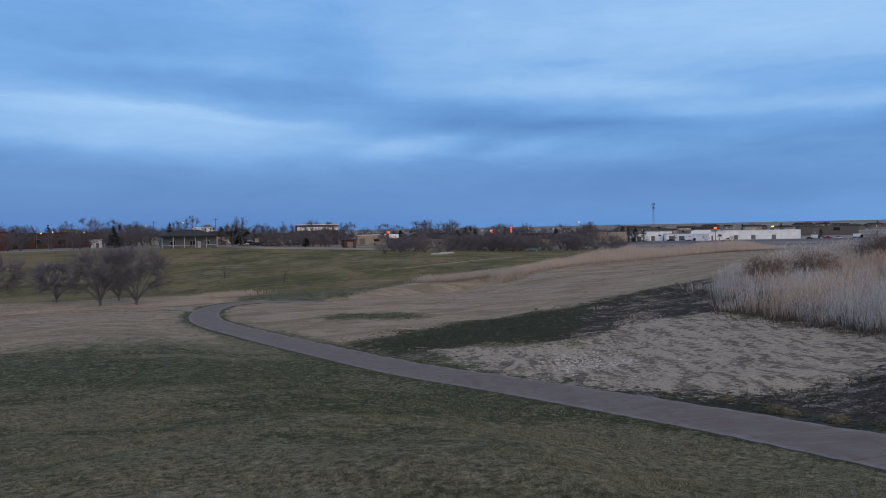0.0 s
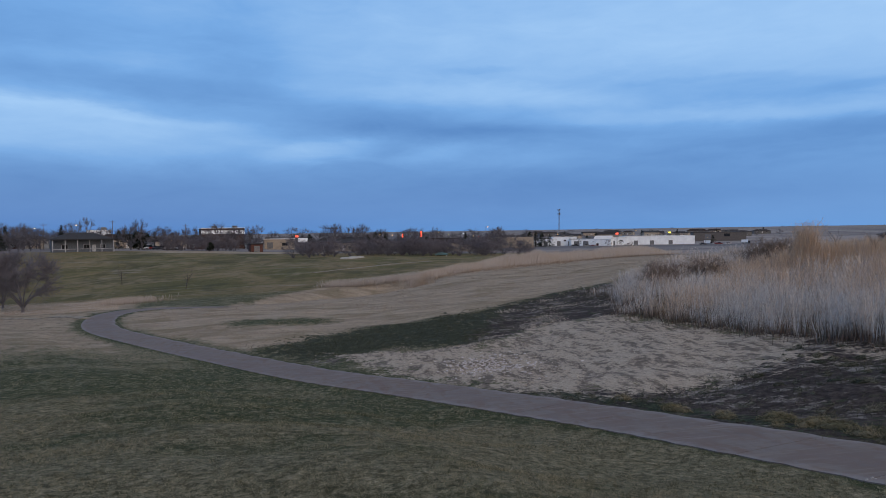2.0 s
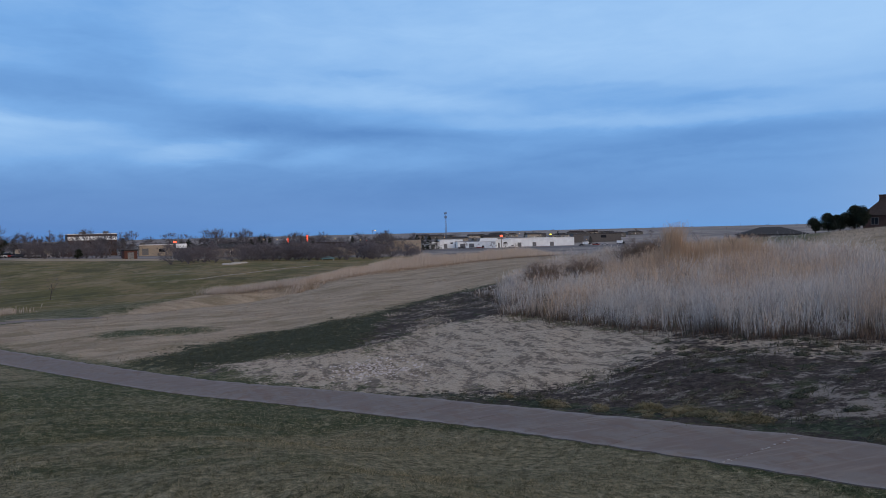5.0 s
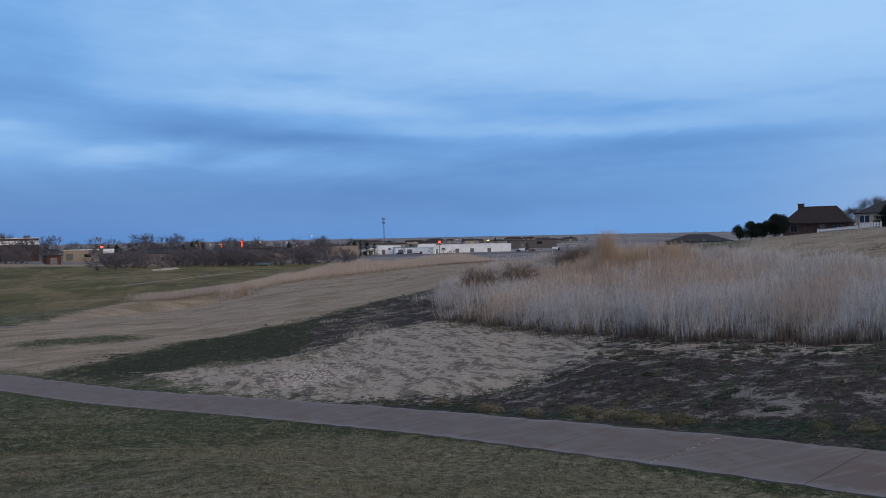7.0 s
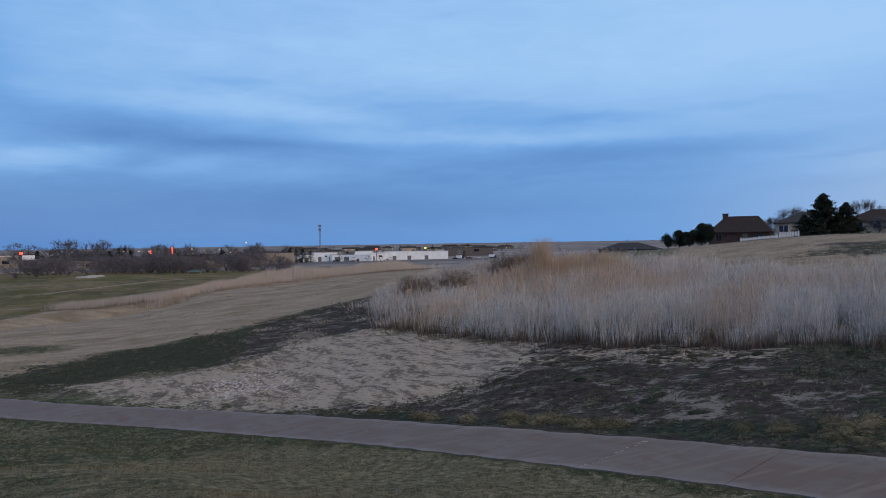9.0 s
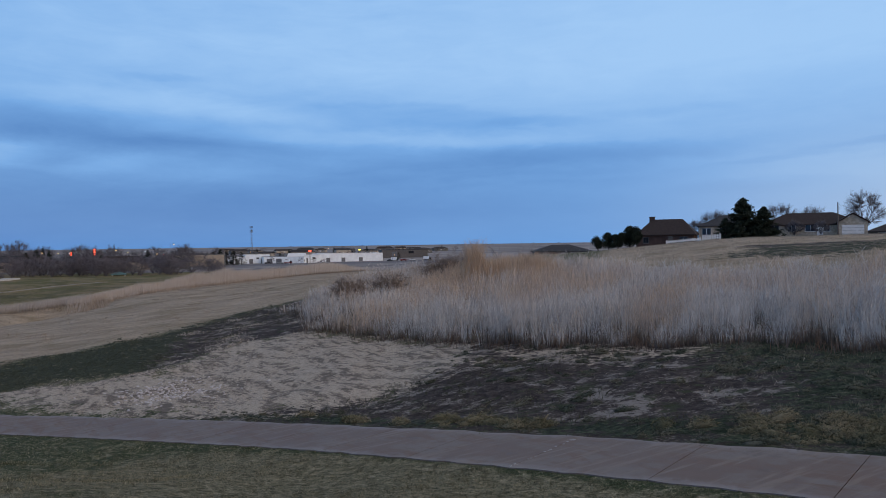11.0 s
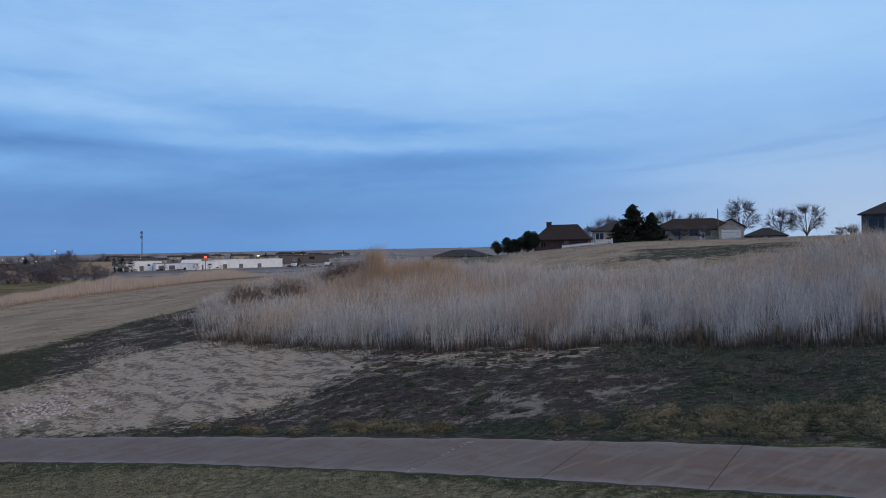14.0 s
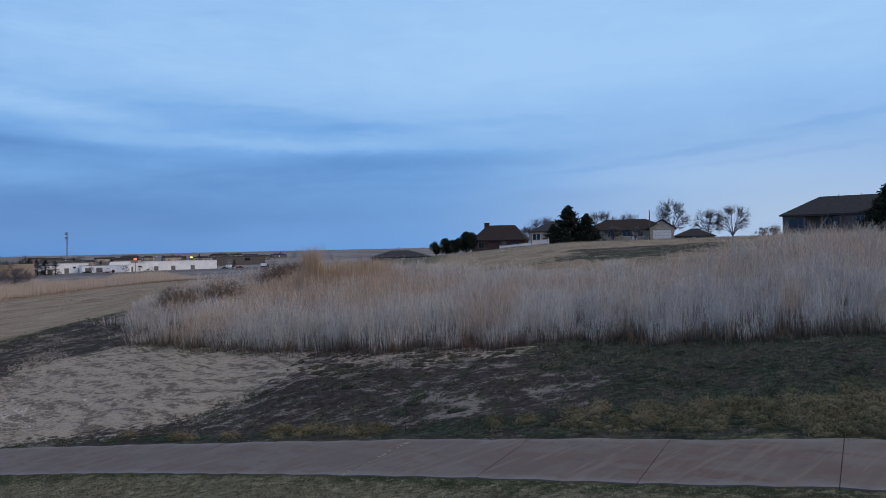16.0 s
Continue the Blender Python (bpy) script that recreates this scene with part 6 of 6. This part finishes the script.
def hut(b, r):
    h = base("golf_shelter", at(b, r, -1.5), "open golf shelter under a teal pitched roof", "shelter")
    part("roof", roof_mesh(3.2, 2.6, 2.0, 0.6, 0.3), MAT_TEAL, h)
    for x in (-1.5, 1.5):
        for y in (-1.2, 1.2):
            part("post", block(x - 0.1, x + 0.1, y - 0.1, y + 0.1, -0.4, 1.85), MAT_TRIM, h)
    part("back_wall", block(-1.4, 1.4, 1.15, 1.25, -0.3, 1.4), MAT_GREY, h)


hut(7.05, 205)
for b, r, h, s in ((-29.6, 300, 6.2, 0.9), (-28.9, 300, 6.5, 0.7), (-27.4, 300, 6.3, 0.8), (-26.9, 305, 6.2, 0.7), (-22.8, 320, 8.5, 0.6), (-20.2, 340, 10, 0.7), (2.9, 330, 7.5, 0.7), (6.6, 340, 8.8, 0.7), (8.6, 350, 8.6, 0.7), (9.4, 345, 7.4, 0.6), (10.6, 420, 13.5, 1.0), (16.2, 580, 9, 0.8), (22.2, 640, 10.5, 0.8), (27.4, 520, 5, 0.7), (-13.9, 300, 3.6, 0.5), (3.6, 340, 7.6, 0.6), (1.9, 350, 7.8, 0.6), (7.4, 345, 8.0, 0.6)):
    lamp_pole("street_lamp", b, r, h, GLOW_COOL if town.random() < 0.3 else GLOW_WARM, "lit street lamp on a steel pole", s * 0.75)
lamp_pole("traffic_light", 5.25, 318, 8.8, GLOW_RED, "traffic light showing red on a steel pole", 0.5, 1.2, 3)
lamp_pole("traffic_light", 3.75, 318, 7.6, GLOW_RED, "traffic light showing red on a steel pole", 0.45, 1.2, 2)
lamp_pole("traffic_light", 9.9, 330, 7.0, GLOW_RED, "traffic light showing red on a steel pole", 0.5, 1.2, 1)
for b, r, h in ((-12.6, 330, 11), (-4.4, 330, 11), (-1.4, 340, 10), (4.5, 340, 11), (-17.6, 330, 12), (-22.0, 300, 10), (10.9, 400, 12), (20.6, 620, 12)):
    utility_pole(b, r, h)
for k in range(9):
    vehicle(-15.6 + 0.33 * k + 0.05 * (k % 2), 296 + 3 * (k % 3), MAT_CARS[(k * 3) % 4], ("car", "truck", "car")[k % 3], 15 * (k % 4))

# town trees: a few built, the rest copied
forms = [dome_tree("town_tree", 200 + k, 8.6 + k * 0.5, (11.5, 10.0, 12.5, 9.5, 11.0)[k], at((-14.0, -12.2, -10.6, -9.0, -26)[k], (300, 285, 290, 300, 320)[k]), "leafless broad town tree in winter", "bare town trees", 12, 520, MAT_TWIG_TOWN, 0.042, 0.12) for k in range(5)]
for k in range(200):
    b = town.uniform(-36, 15)
    r = town.uniform(300, 420) + max(b, 0) * 7 + (50 if b > -6 else 0)
    near = 0.85 if r < 345 + max(b, 0) * 7 else 1.0
    if -20.8 < b < -17 and r < 300:
        continue
    if -7 < b < -4.5 or 11 < b < 13.6 and r < 480:
        r = 430 + town.uniform(0, 60)
    s = town.uniform(0.7, 1.3) * near * (1.15 if b > -6 else 1.0)
    copy_thing(forms[k % 5], at(b, r, 0, town.uniform(0, 360)) @ Matrix.Diagonal((s * 1.1, s * 1.1, s, 1)))
dark = [conifer("town_conifer", 300 + k, 9 + k, 5.5 - k * 0.6, at((-24.3, -20.9, 2.2)[k], (330, 345, 380)[k]), "dark evergreen tree among town houses", "evergreens in town", 1500) for k in range(3)]
for k, (b, r, s) in enumerate(((1.2, 380, 0.9), (1.8, 375, 0.95), (2.6, 385, 0.85), (-3.4, 380, 0.9), (-3.9, 385, 0.8), (9.0, 420, 0.9), (13.6, 500, 1.0), (14.1, 505, 1.1), (14.6, 510, 1.0), (15.1, 510, 1.05), (15.7, 520, 0.9), (19.3, 600, 0.9), (18.6, 610, 0.8), (-17.2, 300, 0.7), (-28.9, 360, 0.9), (-31.0, 360, 0.9), (-14.8, 380, 0.8), (-7.9, 380, 0.85), (5.9, 390, 0.8), (27.9, 620, 0.6))):
    copy_thing(dark[k % 3], at(b, r, 0, k * 50) @ Matrix.Diagonal((s * 1.9, s * 1.9, s, 1)))
for k in range(34):
    b = town.uniform(-36, -15.5)
    if -22.6 < b < -17.0:
        b -= 7
    s = town.uniform(0.55, 0.85)
    copy_thing((forms[k % 5], dark[k % 3])[k % 6 == 0], at(b, town.uniform(268, 298), 0, town.uniform(0, 360)) @ Matrix.Diagonal((s * 1.25, s * 1.25, s, 1)))
for b, s in ((10.6, 1.0), (11.5, 1.15), (12.1, 0.95), (12.7, 1.05), (13.3, 0.9)):
    copy_thing(forms[int(b * 10) % 5], at(b, 490, 0, b * 70) @ Matrix.Diagonal((s * 1.2, s * 1.2, s, 1)))
juniper("cedar", 77, 7.0, 8.0, at(-15.9, 285), "broad dark cedar beside the car park", "")
juniper("cedar", 78, 3.5, 3.2, at(-10.9, 262), "small dark cedar beneath bare trees", "")

for b, r, s in ((18.0, 525, 0.5), (20.2, 522, 0.55), (21.2, 526, 0.5), (14.2, 515, 0.6), (22.0, 530, 0.35)):
    copy_thing(forms[int(b) % 5], at(b, r, 0, b * 40) @ Matrix.Diagonal((s, s, s, 1)))
# trees on the far ridge
for k in range(7):
    copy_thing(forms[k % 5], at(16 + 31 * (k + 0.9 * town.random()) / 7, town.uniform(2300, 3000), 0, town.uniform(0, 360)) @ Matrix.Diagonal((1.2, 1.2, 0.4 + 0.5 * town.random(), 1)))

# the far side of town, beyond the works
for k in range(16):
    b, r = 13.8 + 18.0 * (k + 0.8 * town.random()) / 16, town.uniform(780, 1250)
    w = town.uniform(14, 30)
    house("far_house", b, r, w, 10, town.uniform(3.0, 5.0), town.uniform(1.6, 2.6), WALLS[town.randrange(3)], ROOFS[town.randrange(3)], "small distant house with a pitched roof beyond the works", town.uniform(-30, 30),
          [(-w * 0.28, 0.9, 1.8, 1.3), (w * 0.25, 0.9, 1.8, 1.3)], [(0, 1.2, 2.1)], hip=town.random() < 0.5, group="distant houses", dz=1.0)
for k in range(26):
    s = town.uniform(0.6, 1.05)
    copy_thing((forms[k % 5], dark[k % 3])[k % 4 == 0], at(13.5 + 19.0 * (k + town.random()) / 26, town.uniform(700, 1200), 0, town.uniform(0, 360)) @ Matrix.Diagonal((s * 1.3, s * 1.3, s, 1)))

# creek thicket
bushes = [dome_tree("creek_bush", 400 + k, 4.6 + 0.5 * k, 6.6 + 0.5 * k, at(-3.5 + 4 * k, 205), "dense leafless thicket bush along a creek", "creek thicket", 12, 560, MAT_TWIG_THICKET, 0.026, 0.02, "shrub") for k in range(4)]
for k in range(120):
    u = town.random()
    b = -5.0 + 19.2 * u
    r = 185 + 26 * u + town.uniform(0, 45)
    s = town.uniform(0.7, 1.05) * (0.9 if b < 0 else 1.0) * (0.75 if b > 12 else 1)
    copy_thing(bushes[k % 4], at(b, r, 0, town.uniform(0, 360)) @ Matrix.Diagonal((s * 1.25, s * 1.25, s, 1)))
for k in range(30):
    b, s = town.uniform(-14, -8.5), town.uniform(0.7, 1.2)
    copy_thing(bushes[k % 4], at(b, town.uniform(262, 290), 0, town.uniform(0, 360)) @ Matrix.Diagonal((s, s, s, 1)))

MAT_TWIG_CREEK = plain("grey_creek_twigs", (0.135, 0.128, 0.148), 0.9, 0, 2, 0.3)
# trees at the creek by the bend of the trail
for k, (b, r, h) in enumerate(((-25.6, 82, 8.0), (-23.2, 80, 8.4), (-28.4, 92, 6.6), (-32.4, 80, 8.2), (-24.4, 90, 7.4))):
    dome_tree("creek_tree", 500 + k, h * 0.74, h * 0.95, at(b, r), "spreading leafless creek tree with many stems", "bare trees by the creek", 18, 4600, MAT_TWIG_CREEK, 0.014, 0.10)
for b, r, h in ((-21.8, 128, 4.2), (-17.0, 125, 3.8), (-12.6, 104, 3.6)):
    bare_tree("sapling", int(900 + b), h, at(b, r), "thin young leafless tree on the fairway", "fairway saplings", 0.8, 2, (7, 4), 1, MAT_TWIG_PALE, 0.014, 0.35)


def creek_grass():
    """Pale rank grass along the creek and round the trail's bend."""
    rng = np.random.default_rng(77)
    n = 17000
    b = rng.uniform(-37, -17.2, n)
    r = rng.uniform(75, 95, n) + rng.normal(0, 1, n)
    x, y = r * np.sin(np.radians(b)), r * np.cos(np.radians(b))
    h = np.clip(0.10 + 0.09 * smooth_noise(x, y, 0.35, 13) + rng.normal(0, 0.03, n), 0.04, 0.4)
    stalks("creek_grass", x, y, h, np.full(n, 0.04), rng.uniform(0.1, 0.9, n), MAT_PALE, "pale rank winter grass beside a creek", "tall grass", 1)
    n = 1500
    x, y = rng.normal(-24.6, 1.5, n), rng.normal(82.5, 1.2, n)
    stalks("pale_clump", x, y, rng.uniform(0.3, 0.75, n), np.full(n, 0.035), rng.uniform(0.1, 0.4, n), MAT_PALE, "bleached clump of tall grass at a path's bend", "tall grass", 1)
    n = 4200
    u = rng.uniform(0, 1, n)
    x, y = -3 + 11 * u + rng.normal(0, 0.8, n), 89 + 1.5 * u + rng.normal(0, 0.9, n)
    stalks("ditch_grass", x, y, rng.uniform(0.4, 1.0, n), np.full(n, 0.03), rng.uniform(0.1, 0.5, n), MAT_PALE, "pale rank grass along a ditch", "tall grass", 1)


MAT_PALE = stalk_material("pale_grass", (0.25, 0.215, 0.185), (0.50, 0.455, 0.41), (0.42, 0.355, 0.295), 1.15, (0.40, 0.365, 0.34))
creek_grass()


def bunker(b, r, w, d, seed):
    """A kidney of sand with a raised turf lip."""
    rng = random.Random(seed)
    m = at(b, r)
    inv, bm = m.inverted(), bmesh.new()
    rings = []
    for q, lift in ((0.0, -0.05), (0.55, 0.02), (1.0, 0.14), (1.12, -0.15)):
        ring = []
        for k in range(20):
            a = 6.2832 * k / 20
            s = q * (1 + 0.18 * math.sin(2 * a + seed) + 0.1 * math.sin(3 * a))
            p = m @ Vector((w / 2 * s * math.cos(a), d / 2 * s * math.sin(a), 0))
            p.z = float(ground(p.x, p.y)[0]) + 0.12 + lift
            ring.append(bm.verts.new(inv @ p))
        rings.append(ring)
    for a, c in zip(rings, rings[1:]):
        for k in range(20):
            bm.faces.new((a[k], c[k], c[(k + 1) % 20], a[(k + 1) % 20]))
    bmesh.ops.remove_doubles(bm, verts=bm.verts[:], dist=0.001)
    bk = part("bunker", bm, MAT_SAND, None, "", 0, True)
    bk.matrix_world = m
    tagged(bk, "pale sand bunker on a green fairway", "bunker", "sand bunkers")


bunker(-0.3, 172, 3.4, 8, 1)
bunker(0.3, 180, 3, 8, 2)

# shrubs and one tall plume in the tall grass
MAT_DEAD = plain("dead_stems", (0.20, 0.152, 0.125), 0.9, 0, 3, 0.4)
for k, (b, r, h, s) in enumerate(((23.6, 44, 2.3, 6), (24.4, 44.5, 2.3, 6), (26.7, 46, 2.4, 6), (27.4, 46, 2.2, 6), (30.6, 56, 2.8, 6), (31.6, 57, 3.1, 6), (32.6, 58, 3.0, 6))):
    bare_tree("dead_shrub", 700 + k, h, at(b, r), "dark brown dead shrub standing in tall grass", "dead shrubs", 1.15, 3, (9, 7, 6), s, MAT_DEAD, 0.011, 0.05)


def plumes():
    rng = np.random.default_rng(91)
    n = 5200
    x, y = rng.normal(0, 1, n), rng.normal(0, 1, n)
    c = np.array([(26.6, 39.4), (28.6, 39.0), (30.2, 38.4)])[rng.integers(0, 3, n)]
    k = rng.uniform(0, 1, n) < 0.2
    x, y = np.where(k, 26.3 + 0.33 * x, c[:, 0] + 1.0 * x), np.where(k, 39.2 + 0.33 * y, c[:, 1] + 0.9 * y)
    h = np.where(k, 1.9 + 1.6 * rng.uniform(0, 1, n) ** 1.2, rng.uniform(1.3, 2.2, n))
    stalks("plume_grass", x, y, h, np.full(n, 0.014), rng.uniform(0.03, 0.15, n), MAT_PLUME, "tall reddish plume grass above the prairie", "tall grass", 2)


MAT_PLUME = stalk_material("plume_grass", (0.20, 0.135, 0.09), (0.54, 0.41, 0.30), (0.50, 0.35, 0.23), 1.1, (0.40, 0.33, 0.27))
plumes()
for b, r, h in ((38.1, 49, 2.9), (37.4, 52, 2.2), (35.8, 60, 2.6)):
    bare_tree("lone_stalk", int(b * 10), h, at(b, r), "thin bare weed stalk above tall grass", "weed stalks", 0.7, 2, (6, 4), 1, MAT_TWIG_PALE, 0.012, 0.4)
